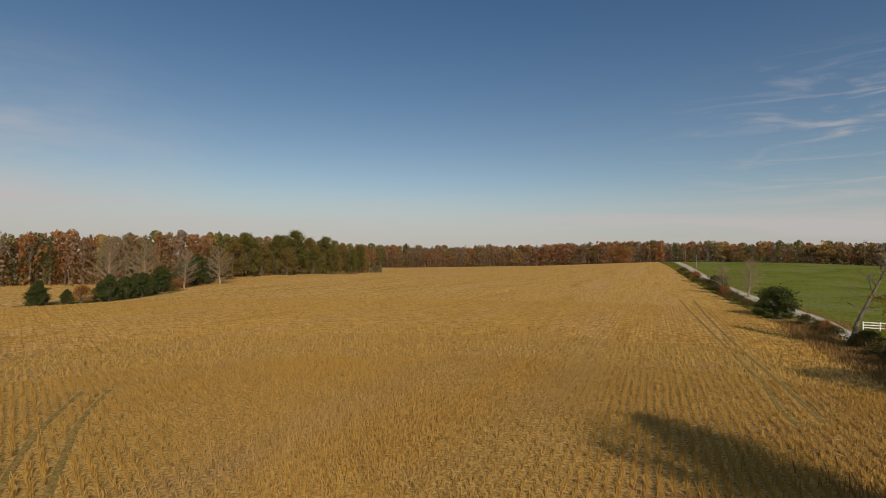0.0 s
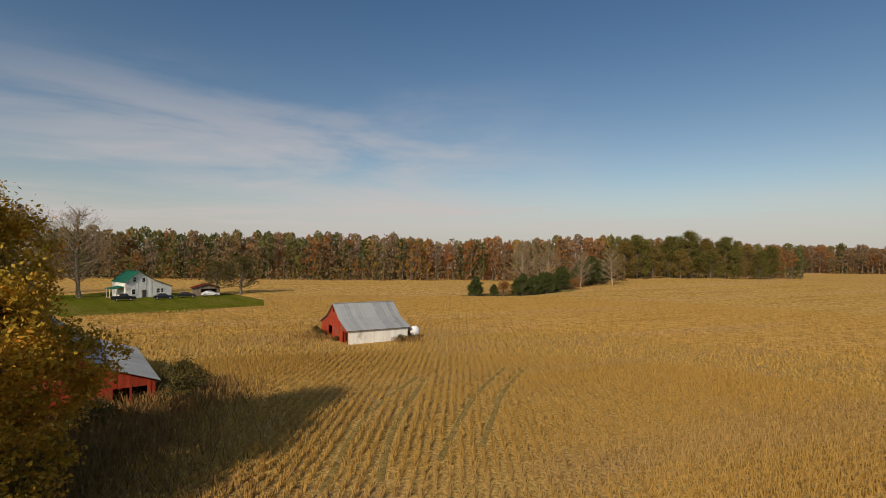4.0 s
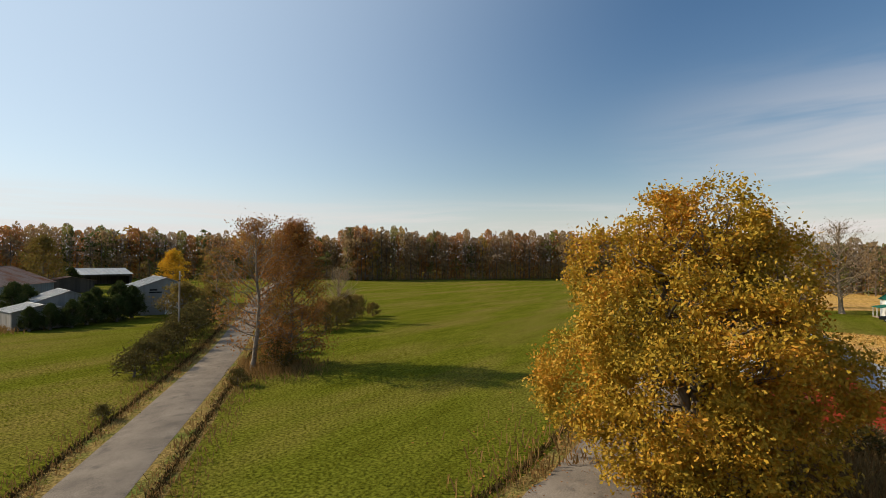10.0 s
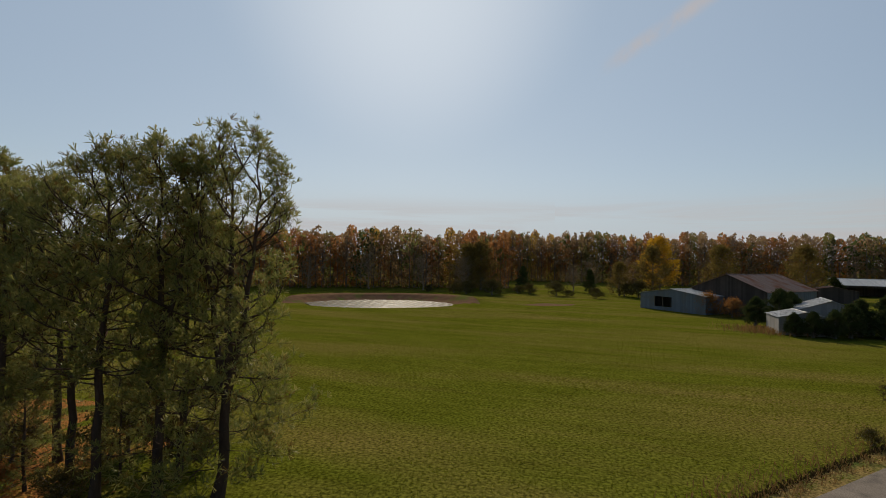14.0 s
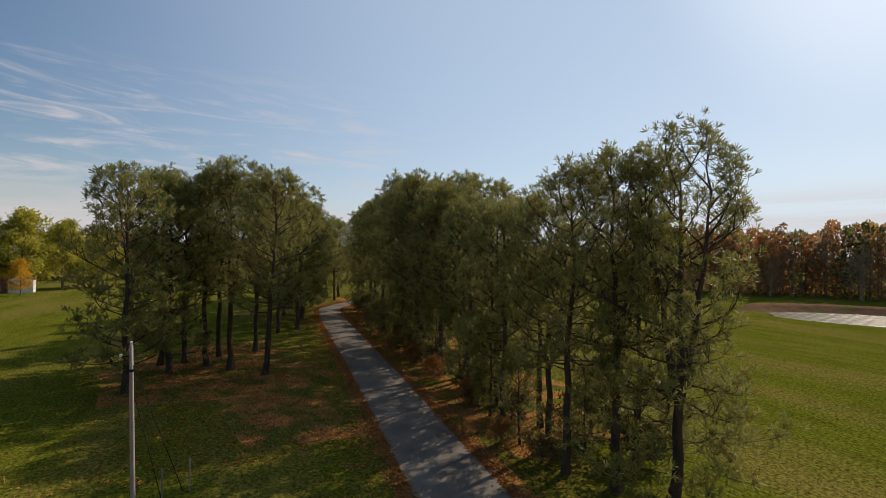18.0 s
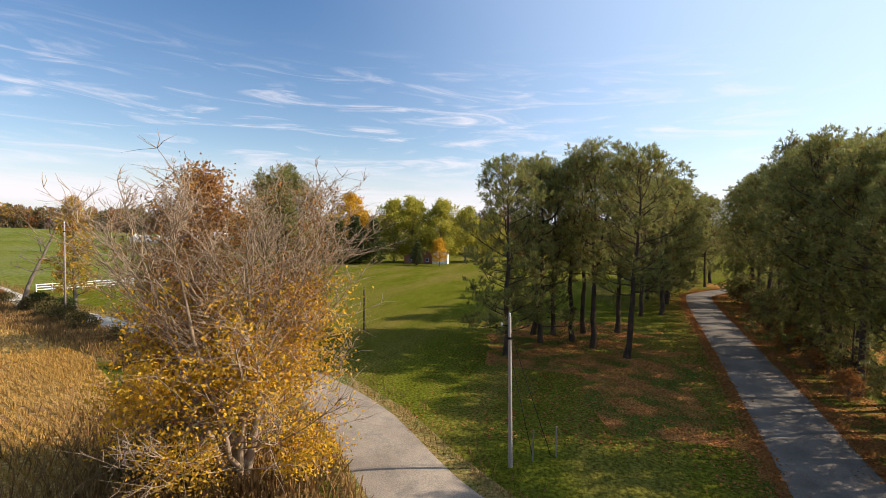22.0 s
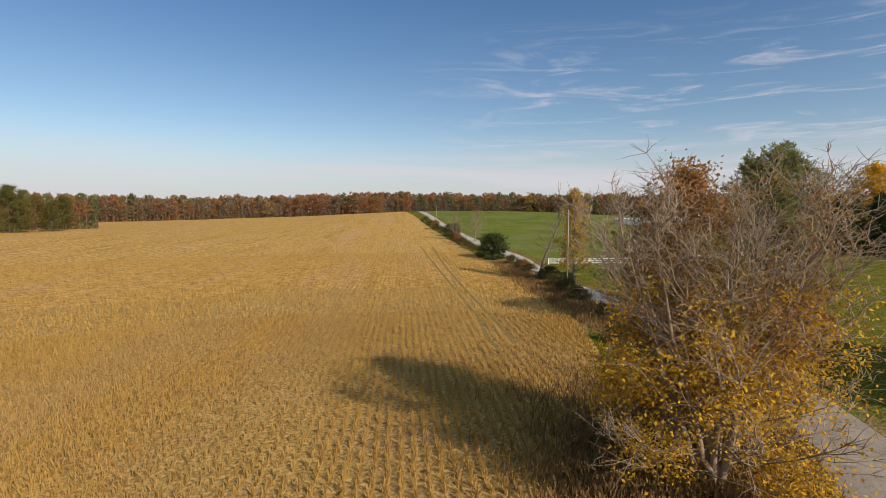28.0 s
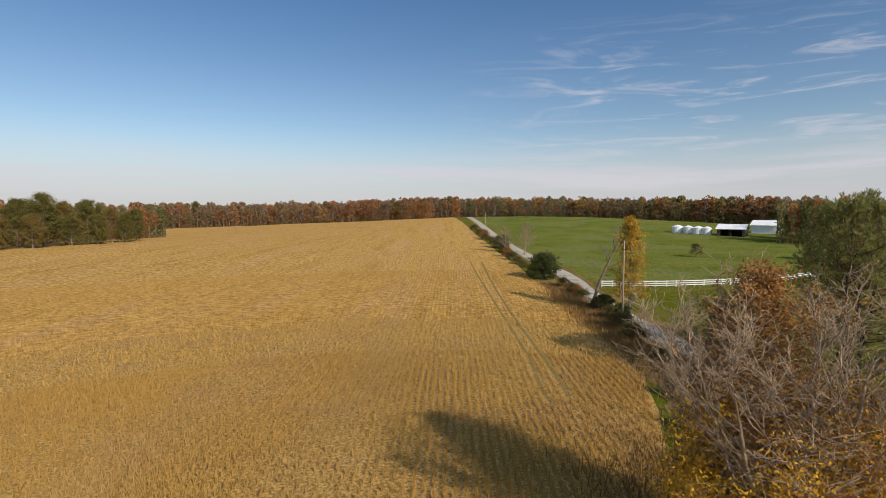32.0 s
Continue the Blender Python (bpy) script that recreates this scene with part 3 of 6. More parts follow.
def grow(rng, H, R, r0, base=0.2, profile=((0, 0.6), (0.4, 1.0), (0.8, 0.7), (1, 0.15)), limbs=26, up=(5, 60), subs=6, sub_len=0.45,
         twigs=0, lean=(0, 0), wobble=0.03, bend=0.25, fork=0.0, bare=0.0, inner=False, fine_twigs=False, sub0=0.25, envelope=False, forks=1, ends_only=False, kink=0.13, splay=0.62):
    """The wood of a tree: a tapered trunk, limbs that fill the outline, side branches and twigs. Gives trunk, limbs, and the branch points that bear leaves."""
    tv, tf, lv, lf, tips = [], [], [], [], []
    n = 14
    s = np.linspace(0, 1, n)
    trunk = np.stack([lean[0] * s ** 1.3 + np.cumsum(rng.normal(0, wobble * H / n * 2, n)) * (s > 0.05), lean[1] * s ** 1.3 + np.cumsum(rng.normal(0, wobble * H / n * 2, n)) * (s > 0.05), s * H * 0.97], 1)
    trunk[0, 2] = -0.25
    rad = r0 * (1 - s) ** 0.8 + 0.02
    rad[0] *= 1.35
    tube(tv, tf, trunk, rad, 8)
    pf = np.array(profile)
    stems = [trunk]
    for q in range(forks if fork else 0):
        i = int(n * fork) + q // 3
        a = rng.uniform(0, 2 * math.pi) if forks == 1 else q * 2.4 + rng.uniform(-0.4, 0.4)
        m = n - i
        ss = np.linspace(0, 1, m)
        out = R * (0.4 if forks == 1 else rng.uniform(0.22, 0.48))
        second = trunk[i] + np.stack([math.cos(a) * out * ss ** 0.8, math.sin(a) * out * ss ** 0.8, (H * rng.uniform(0.84, 0.95) - trunk[i][2]) * ss], 1)
        second[1:-1] += rng.normal(0, 0.12 if forks == 1 else 0.05, (m - 2, 3))
        tube(tv, tf, second, rad[i] * 0.8 * (1 - ss) ** 0.8 + 0.02, 7)
        stems.append(second)
    for k in range(limbs):
        fr = base + (0.97 - base) * (k + rng.uniform(0, 0.9)) / limbs
        stem = stems[k % len(stems)]
        z = fr * H
        j = np.clip(np.searchsorted(stem[:, 2], z), 1, len(stem) - 1)
        w = np.clip((z - stem[j - 1][2]) / (stem[j][2] - stem[j - 1][2] + 1e-6), 0, 1)
        p = stem[j - 1] * (1 - w) + stem[j] * w
        ln = R * np.interp((fr - base) / (1 - base), pf[:, 0], pf[:, 1]) * rng.uniform(0.72, 1.12)
        a = k * 2.399 + rng.uniform(-0.5, 0.5)
        el = radians(np.interp(fr, [base, 1], up) + rng.uniform(-10, 10))
        d = np.array([math.cos(a) * math.cos(el), math.sin(a) * math.cos(el), math.sin(el)])
        m = 5
        pts = [p]
        for q in range(m):
            d = unit(d + rng.normal(0, kink, 3) + np.array([0, 0, bend / m]))
            pts.append(pts[-1] + d * ln / m)
        pts = np.array(pts)
        rr = max(0.03, min(r0 * 0.42 * (1 - fr * 0.6), 0.028 * ln + 0.02))
        tube(lv, lf, pts, np.linspace(rr, 0.015, m + 1), 4)
        bears = rng.uniform() >= bare
        if bears and inner:
            tips.extend((pts[q], d) for q in (2, 3, 4))
        for q in range(subs):
            t = sub0 + (1 - sub0) * (q + rng.uniform(0, 1)) / subs
            i0 = min(m - 1, int(t * m))
            sp = pts[i0] + (pts[i0 + 1] - pts[i0]) * (t * m - i0)
            sd = unit(unit(pts[i0 + 1] - pts[i0]) + rng.normal(0, splay, 3) + np.array([0, 0, 0.12]))
            sl = ln * sub_len * (1.15 - 0.6 * t) * rng.uniform(0.6, 1.2) + 0.25
            spts = [sp]
            for _ in range(3):
                sd = unit(sd + rng.normal(0, 0.2, 3) + np.array([0, 0, bend / 5]))
                spts.append(spts[-1] + sd * sl / 3)
            spts = np.array(spts)
            tube(lv, lf, spts, np.linspace(rr * 0.42 + 0.008, 0.008, 4), 3)
            if bears:
                tips.extend([(spts[3], sd)] if ends_only else [(spts[1] * 0.5 + spts[2] * 0.5, sd), (spts[2], sd), (spts[3], sd)])
            for _ in range(twigs):
                b0 = spts[rng.integers(1, 4)]
                td = unit(sd + rng.normal(0, 0.75, 3) + np.array([0, 0, 0.25]))
                e = b0 + td * sl * rng.uniform(0.3, 0.6)
                mid = (b0 + e) / 2 + rng.normal(0, 0.05, 3)
                tube(lv, lf, [b0, mid, e] if fine_twigs else [b0, e], [0.014, 0.010, 0.005] if fine_twigs else [0.014, 0.005], 3)
                if bears:
                    tips.append((e, td))
        if bears:
            tips.append((pts[-1], d))
    # fit the whole to its height and spread
    allv = np.array(lv)
    kz = H / allv[:, 2].max()
    rr = np.hypot(allv[:, 0] - lean[0] * 0.5, allv[:, 1] - lean[1] * 0.5)
    k = np.array([R / np.quantile(rr, 0.97)] * 2 + [kz])
    tv, lv = [tuple(np.array(v) * k) for v in tv], [tuple(v) for v in allv * k]
    tips = [(a * k, b) for a, b in tips]
    if envelope:
        # long limbs are drawn in to the outline
        def draw_in(P):
            P = np.array(P, float)
            lim = R * np.interp(np.clip(P[:, 2] / H, 0, 1), pf[:, 0], pf[:, 1])
            a = np.arctan2(P[:, 1], P[:, 0])
            lim = lim * (1 + 0.10 * np.sin(2 * a + P[:, 2] * 0.42 + 1) + 0.09 * np.sin(5 * a - P[:, 2] * 0.9) + 0.06 * np.sin(3 * a + P[:, 2] * 1.7))
            r = np.hypot(P[:, 0], P[:, 1]) + 1e-6
            g = np.where(r < 0.7 * lim, r, 0.7 * lim + 0.3 * lim * np.tanh((r - 0.7 * lim) / (0.45 * lim)))
            P[:, :2] *= (g / r)[:, None]
            return P
        lv = [tuple(v) for v in draw_in(lv)]
        tips = list(zip(draw_in([t[0] for t in tips]), [t[1] for t in tips]))
    return tv, tf, lv, lf, tips


def leaves(rng, tips, per, size, spread, keep=1.0, flat=0.0, clump=0.0):
    """Loose leaf blades round the branch tips: four corners each, folded at random."""
    P = np.array([t[0] for t in tips])
    if keep < 1:
        P = P[rng.uniform(size=len(P)) < keep]
    if clump:
        q = np.sin(P[:, 0] * clump + 1.3 * np.sin(P[:, 2] * clump)) + np.sin(P[:, 1] * clump * 1.1 + 2.0) + np.sin(P[:, 2] * clump * 0.9 + P[:, 0] * 0.7)
        P = P[q > -1.5]
    c = np.repeat(P, per, axis=0) + rng.normal(0, spread, (len(P) * per, 3)) * np.array([1, 1, 0.8])
    c[:, 2] = np.maximum(c[:, 2], 0.15)
    return blades(rng, c, size, flat)


def blades(rng, c, size, flat=0.0, ratio=0.6):
    n = len(c)
    a = rng.normal(size=(n, 3))
    a[:, 2] *= 1 - flat
    a /= np.linalg.norm(a, axis=1)[:, None]
    b = np.cross(a, rng.normal(size=(n, 3)))
    b /= np.linalg.norm(b, axis=1)[:, None] + 1e-9
    s = size * rng.uniform(0.6, 1.35, (n, 1))
    a, b = a * s * 0.5, b * s * 0.5 * ratio
    return np.stack([c - a, c + b * 0.9 - a * 0.1, c + a, c - b * 0.9 - a * 0.1], 1)


def tree(name, wood, leaf_mesh, bark, label, category="tree", group="", crown_label=""):
    """A thing with trunk, limbs and crown, standing at the origin."""
    tv, tf, lv, lf, _ = wood
    root = tagged(new(name), label, category, group)
    child("trunk", mesh_from("trunk", tv, tf, bark, True), root)
    if lv:
        child("branching", mesh_from("branching", lv, lf, bark, True), root)
    if leaf_mesh is not None:
        for nm, me in (leaf_mesh if isinstance(leaf_mesh, list) else [("crown", leaf_mesh)]):
            child(nm, me, root)
    return root


def stand(x, y, turn=0, size=1.0, wide=None, dz=0.0):
    w = wide or size
    return Matrix.Translation((x, y, ground_z(x, y) + dz)) @ Matrix.Rotation(radians(turn), 4, "Z") @ Matrix.Diagonal((w, w, size, 1))


def place(ob, x, y, turn=0, size=1.0, wide=None):
    ob.matrix_world = stand(x, y, turn, size, wide)
    return ob


def copy_at(ob, x, y, turn=0, size=1.0, wide=None):
    got = copy_thing(ob, pose(0, 0, 0))
    got.matrix_world = stand(x, y, turn, size, wide)
    return got


# lobes of the oak's crown: centre and half sizes
OAK_LOBES = ((0, 0, 7.6, 6.0, 6.2, 7.4), (0.4, 1.2, 14.5, 3.0, 2.5, 3.2), (0.2, -1.7, 14.4, 2.4, 2.1, 2.8), (0, -4.8, 12.4, 2.6, 2.3, 2.6), (0, 3.9, 12.0, 2.8, 2.2, 2.6), (0.5, 6.6, 7.4, 2.2, 2.2, 1.7), (5.2, -0.6, 7.2, 2.6, 3.0, 2.8), (5.4, 0.8, 4.6, 2.4, 2.8, 2.4),
             (1.0, -5.6, 6.0, 3.2, 3.2, 3.4), (0, 5.2, 6.6, 3.2, 2.9, 3.0), (4.6, -1.2, 6.0, 3.2, 3.4, 3.8), (3.6, 2.4, 9.0, 3.0, 2.8, 3.0), (-4.2, 0.5, 8.5, 3.4, 3.8, 4.4), (3.4, -3.2, 9.6, 2.8, 2.6, 2.8), (2.5, 3.0, 3.2, 3.0, 3.2, 2.6), (2.8, -2.8, 3.4, 3.0, 2.8, 2.2))


def oak():
    rng = np.random.default_rng(11)
    prof = ((0, 0.55), (0.12, 0.82), (0.38, 1.0), (0.62, 0.88), (0.82, 0.6), (0.93, 0.42), (1, 0.2))
    w = grow(rng, 16.8, 6.6, 0.45, 0.06, prof, 84, (-12, 62), 6, 0.42, 1, bend=0.25, fork=0.25, forks=3, envelope=True)
    lobes = np.array(OAK_LOBES)
    # clumps of leaves sit on the lobes' outsides, with gaps between them
    k = rng.choice(len(lobes), 2000, p=(lobes[:, 3] * lobes[:, 5]) / (lobes[:, 3] * lobes[:, 5]).sum())
    d = rng.normal(size=(2000, 3))
    d /= np.linalg.norm(d, axis=1)[:, None]
    p = lobes[k, :3] + d * lobes[k, 3:] * rng.uniform(0.72, 1.02, (2000, 1))
    q = np.linalg.norm((p[:, None] - lobes[None, :, :3]) / lobes[None, :, 3:], axis=2)
    p = p[(q.min(1) > 0.6) & (p[:, 2] > 0.4)]
    gap = np.sin(p[:, 0] * 1.5 + 1.0) + np.sin(p[:, 1] * 1.7 + p[:, 2] * 0.6) + np.sin(p[:, 2] * 1.9 + p[:, 0] * 0.5)
    p = p[gap > -1.5]
    per = 76
    c = np.repeat(p, per, axis=0) + rng.normal(0, 1, (len(p) * per, 3)) * np.array([0.38, 0.38, 0.32]) * np.repeat(rng.uniform(0.6, 1.25, len(p)), per)[:, None]
    c[:, 2] = np.maximum(c[:, 2], 0.15)
    lv = np.concatenate([blades(rng, c, 0.23), leaves(rng, w[4], 7, 0.22, 0.26, clump=1.4)])
    t = tree("oak_tree", w, quads_mesh("crown", lv, M["oak_leaf"]), M["bark_grey"], "big oak in golden and rust autumn leaf beside the road")
    place(t, -31.6, -0.9)


def maple():
    rng = np.random.default_rng(5)
    w = grow(rng, 17.0, 6.9, 0.11, 0.05, ((0, 0.85), (0.2, 1.0), (0.45, 0.95), (0.7, 0.78), (0.9, 0.6), (1, 0.45)), 120, (16, 72), 8, 0.42, 7, bend=0.9, fork=0.05, fine_twigs=True, forks=7, kink=0.07, splay=0.46)

    def patchy(p, f):
        return math.sin(p[0] * f + 1.1) + math.sin(p[1] * f * 1.2 + p[2] * 0.5) + math.sin(p[2] * f + 0.4)
    low = [t for t in w[4] if t[0][2] < 10.5 and math.hypot(t[0][0], t[0][1]) < 5.8 and patchy(t[0], 1.1) > -0.9 and rng.uniform() < 0.9 * (1.05 - t[0][2] / 12.5)]
    top = [t for t in w[4] if 4 < t[0][2] < 15 and math.hypot(t[0][0], t[0][1]) < 4.6 and patchy(t[0], 0.8) > -0.4 and rng.uniform() < 0.30]
    meshes = [("crown", quads_mesh("crown", leaves(rng, low, 26, 0.18, 0.42), M["yellow_leaf"])), ("upper_crown", quads_mesh("upper_crown", leaves(rng, top, 12, 0.17, 0.4), M["dry_leaf"]))]
    t = tree("maple_tree", w, meshes, M["bark_maple"], "nearly bare maple with yellow leaves remaining near the ground")
    place(t, 23.6, 13.9)
    # the slimmer stem beside it, still rust-leaved
    w = grow(rng, 16.0, 3.4, 0.2, 0.12, ((0, 0.6), (0.5, 1.0), (1, 0.3)), 44, (24, 76), 6, 0.45, 3, bend=0.6)
    t = tree("rust_leaved_tree", w, quads_mesh("crown", leaves(rng, w[4], 9, 0.2, 0.38, 0.9), M["dry_leaf"]), M["bark_maple"], "slender half-bare tree with rust leaves beside the maple")
    place(t, 24.2, 16.2)


def sycamore():
    rng = np.random.default_rng(8)
    w = grow(rng, 18.0, 5.6, 0.19, 0.14, ((0, 0.7), (0.4, 1.0), (0.75, 0.8), (1, 0.2)), 44, (10, 70), 7, 0.45, 3, bend=0.5)
    t = tree("sycamore_tree", w, quads_mesh("crown", leaves(rng, w[4], 4, 0.26, 0.4, 0.75), M["rust_leaf"]), M["bark_pale"], "pale-barked sycamore, almost bare, beside the farm lane")
    place(t, -40.5, -46.3)
    w = grow(rng, 17.4, 4.4, 0.22, 0.03, ((0, 0.8), (0.4, 1.0), (0.8, 0.7), (1, 0.25)), 54, (15, 70), 7, 0.45, 2, bend=0.5)
    t = tree("rust_leaved_tree", w, quads_mesh("crown", leaves(rng, w[4], 10, 0.27, 0.45, 0.9), M["rust_leaf"]), M["bark_grey"], "narrow tree in dark rust leaf beside the sycamore")
    place(t, -45.0, -45.2)
    return t


def needle_clumps(rng, tips, per, spread, length, width, rays):
    """Clumps of needle brushes round the twig ends."""
    P, D = np.array([t[0] for t in tips]), np.array([t[1] for t in tips])
    off = rng.normal(0, spread, (len(P) * per, 3)) * np.array([1, 1, 0.7])
    c, d = np.repeat(P, per, axis=0) + off, np.repeat(D, per, axis=0) * 0.45 + off / spread * 0.22 + np.array([0, 0, 0.42])
    c, d = np.repeat(c, rays, axis=0), np.repeat(d, rays, axis=0)
    w = d * 0.75 + rng.normal(0, 0.5, d.shape)
    w /= np.linalg.norm(w, axis=1)[:, None]
    s = np.cross(w, rng.normal(size=w.shape))
    s /= np.linalg.norm(s, axis=1)[:, None] + 1e-9
    e = c + w * length * rng.uniform(0.7, 1.3, (len(c), 1))
    return np.stack([c - s * width * 0.5, c + s * width * 0.5, e + s * width, e - s * width], 1)


PINE_OUTLINE = ((0, 0.62), (0.12, 0.8), (0.3, 0.92), (0.55, 1.0), (0.78, 0.88), (0.92, 0.62), (1, 0.3))


def pine_kinds():
    """Five finely built pines for the near end of the lane, and five plainer ones that stand farther off."""
    kinds = []
    spec = [(20.0, 4.6, 0.25, 0.30, 0.30, 50, 2), (19.0, 3.9, 0.2, 0.38, 0, 38, 1), (18.0, 4.3, 0.2, 0.32, 0, 40, 1), (20.5, 4.6, 0.23, 0.36, 0.45, 40, 1), (16.5, 4.0, 0.18, 0.10, 0, 46, 1)]
    for far in (False, True):
        for i, (H, R, r, b, fk, n, fks) in enumerate(spec):
            rng = np.random.default_rng(40 + i + 20 * far)
            w = grow(rng, H, R, r, b, PINE_OUTLINE, n, (-12, 50), 6, 0.40, 1 if far else 2, bend=0.8, fork=fk, forks=fks, wobble=0.03, bare=0.04, sub0=0.34, ends_only=True, envelope=True)
            tips = w[4]
            if i == 0:
                # low foliage boughs on one side of the bare stem
                low = grow(rng, 8.0, 5.6, 0.1, 0.28, ((0, 0.8), (0.5, 1.0), (1, 0.8)), 18, (-16, 14), 7, 0.4, 2, bend=0.5, ends_only=True)
                o = len(w[2])
                w[2].extend(low[2]); w[3].extend(tuple(j + o for j in f) for f in low[3])
                tips = tips + low[4]
            rays = 12
            q = needle_clumps(rng, tips, 2, 0.26 if far else 0.2, 0.38 if far else 0.32, 0.027 if far else 0.019, rays)
            idx = np.repeat(rng.uniform(size=len(q) // rays) < 0.10, rays).astype(int)
            kinds.append(tree("pine_tree", w, quads_mesh("crown", q, [M["needles"], M["needles_brown"]], idx), M["bark_pine"], "tall pine with a bare lower trunk and dark green needles", "pine", "roadside pines"))
    return kinds


PINES = [  # kind, x, y, turn, size
    (0, 17.0, -23.6, 15, 0.99), (3, 19.6, -22.6, 120, 0.93), (1, 22.6, -21.6, 40, 1.00), (4, 21.0, -25.5, 200, 1.00), (2, 26.0, -23.2, 300, 0.98), (1, 29.5, -25.5, 250, 0.95),
    (2, 31.5, -23.4, 80, 0.95), (0, 35.5, -26.0, 190, 0.92), (2, 39.5, -25.2, 20, 1.03), (3, 44.0, -27.5, 310, 0.96), (1, 47.0, -26.2, 140, 1.02), (1, 51.5, -28.8, 10, 1.05),
    (2, 56.0, -28.4, 210, 1.19), (0, 61.0, -31.0, 70, 1.10), (1, 66.0, -30.6, 330, 1.21), (2, 71.0, -33.0, 160, 1.19), (3, 77.0, -33.6, 260, 1.12), (2, 83.0, -35.4, 20, 1.2),
    (1, 89.0, -36.4, 100, 1.21), (2, 95.0, -38.0, 220, 1.21), (0, 101.0, -39.4, 300, 1.12), (1, 108.0, -41.0, 50, 1.21), (2, 116.0, -42.6, 190, 1.21), (3, 124.0, -44.0, 280, 1.10), 
    # three back-row pines added to deepen the shade on the lawn, then young ones
    (2, 46.5, -31.6, 100, 1.12), (1, 54.0, -33.4, 200, 1.15), (3, 63.0, -35.6, 300, 1.1), (4, 27.5, -22.0, 60, 0.42), (4, 33.5, -23.6, 160, 0.5), (4, 37.0, -25.2, 260, 0.4), (4, 42.0, -26.0, 20, 0.52), (4, 49.5, -27.2, 110, 0.45), (4, 54.0, -28.6, 210, 0.55), (4, 58.5, -29.4, 300, 0.5), (4, 64.0, -30.8, 50, 0.55), (4, 69.0, -31.6, 140, 0.5), (4, 24.0, -24.6, 330, 0.36),
        (4, 54.1, 2.6, 30, 1.25), (1, 65.7, 0.0, 110, 1.19), (2, 65.8, -2.6, 200, 1.22), (1, 62.6, -4.8, 290, 1.22), (3, 59.6, -6.8, 340, 1.14), (2, 55.6, -9.8, 75, 1.22), (2, 69.6, -10.9, 160, 1.27), (1, 68.0, -6.5, 15, 1.22), (4, 61.0, -1.0, 250, 1.27),
    (4, 92.0, -21.5, 10, 1.25), (4, 100.0, -24.0, 130, 1.3), (4, 111.0, -27.0, 220, 1.35), (3, 86.0, -20.0, 330, 1.12), (1, 84.0, -16.5, 60, 1.15), (2, 95.0, -18.5, 150, 1.15), (0, 107.0, -22.0, 240, 1.08), (1, 120.0, -25.0, 330, 1.26), (2, 126.0, -31.0, 20, 1.15), (3, 132.0, -36.5, 80, 1.10), (2, 138.0, -42.0, 190, 1.20), (2, 143.0, -40.0, 270, 1.20), (0, 150.0, -47.0, 330, 1.15), (4, 146.0, -36.0, 40, 1.30), (2, 131.0, -31.0, 140, 1.20), (1, 157.0, -45.0, 250, 1.10),
    (2, 53.8, 28.6, 40, 1.12), (0, 58.0, 30.0, 130, 0.98), (2, 63.0, 34.0, 310, 1.10), (4, 68.0, 37.0, 90, 1.15)]


def pines():
    kinds = pine_kinds()
    used = set()
    for k, x, y, turn, size in PINES:
        k = k + 5 if x > 46 else k
        size = size * 1.07 if x > 46 and y < -14 else size
        if k in used:
            ob = copy_at(kinds[k], x, y, turn, size)
            if size < 0.6:
                tagged(ob, "young bushy pine growing under the taller pines", "pine", "roadside pines")
        else:
            used.add(k)
            place(kinds[k], x, y, turn, size)


oak()
maple()
sycamore()
pines()


# ---------------------------------------------------------------- far woods
def wood_models():
    """Leaf blades and trunk of several plain far trees, ten metres high at size one."""
    models = []
    for i in range(10):
        rng = np.random.default_rng(70 + i)
        n = 150
        low = (0.22, 0.34, 0.14, 0.28, 0.04, 0.40, 0.18, 0.1, 0.45, 0.3)[i]
        h = low + (1 - low) * rng.beta(1.5, 1.25, n)
        lobes = rng.normal(0, 0.55, (7, 2))
        k = np.minimum(6, ((h - low) / (1 - low) * 7).astype(int))
        wide = np.interp((h - low) / (1 - low), [0, 0.3, 0.6, 0.85, 1.0], [0.5, 0.9, 0.95, 0.7, 0.2])
        c = np.concatenate([(lobes[k] + rng.normal(0, 0.55, (n, 2))) * wide[:, None], (h * 10)[:, None]], 1)
        lf = blades(rng, c, 0.62, -1.2, 0.5)
        tk = []
        for j in range(6):
            b = rng.uniform(0, 2 * math.pi)
            p0 = np.array([0, 0, -0.3 if not tk else rng.uniform(2.5, 7)])
            out = 0.15 if not tk else rng.uniform(0.4, 0.9)
            p1 = np.array([math.cos(b) * out, math.sin(b) * out, 9.4 if not tk else min(9.7, p0[2] + 3.2)])
            r = 0.085 if not tk else 0.035
            s, u = np.array([-math.sin(b), math.cos(b), 0]) * r, np.array([math.cos(b), math.sin(b), 0]) * r
            tk += [np.stack([p0 - s, p0 + s, p1 + s * 0.3, p1 - s * 0.3]), np.stack([p0 - u, p0 + u, p1 + u * 0.3, p1 - u * 0.3])]
        models.append((lf, np.array(tk)))
    return models


WOOD_MODELS = wood_models()
W_KEYS = list(W_COL)


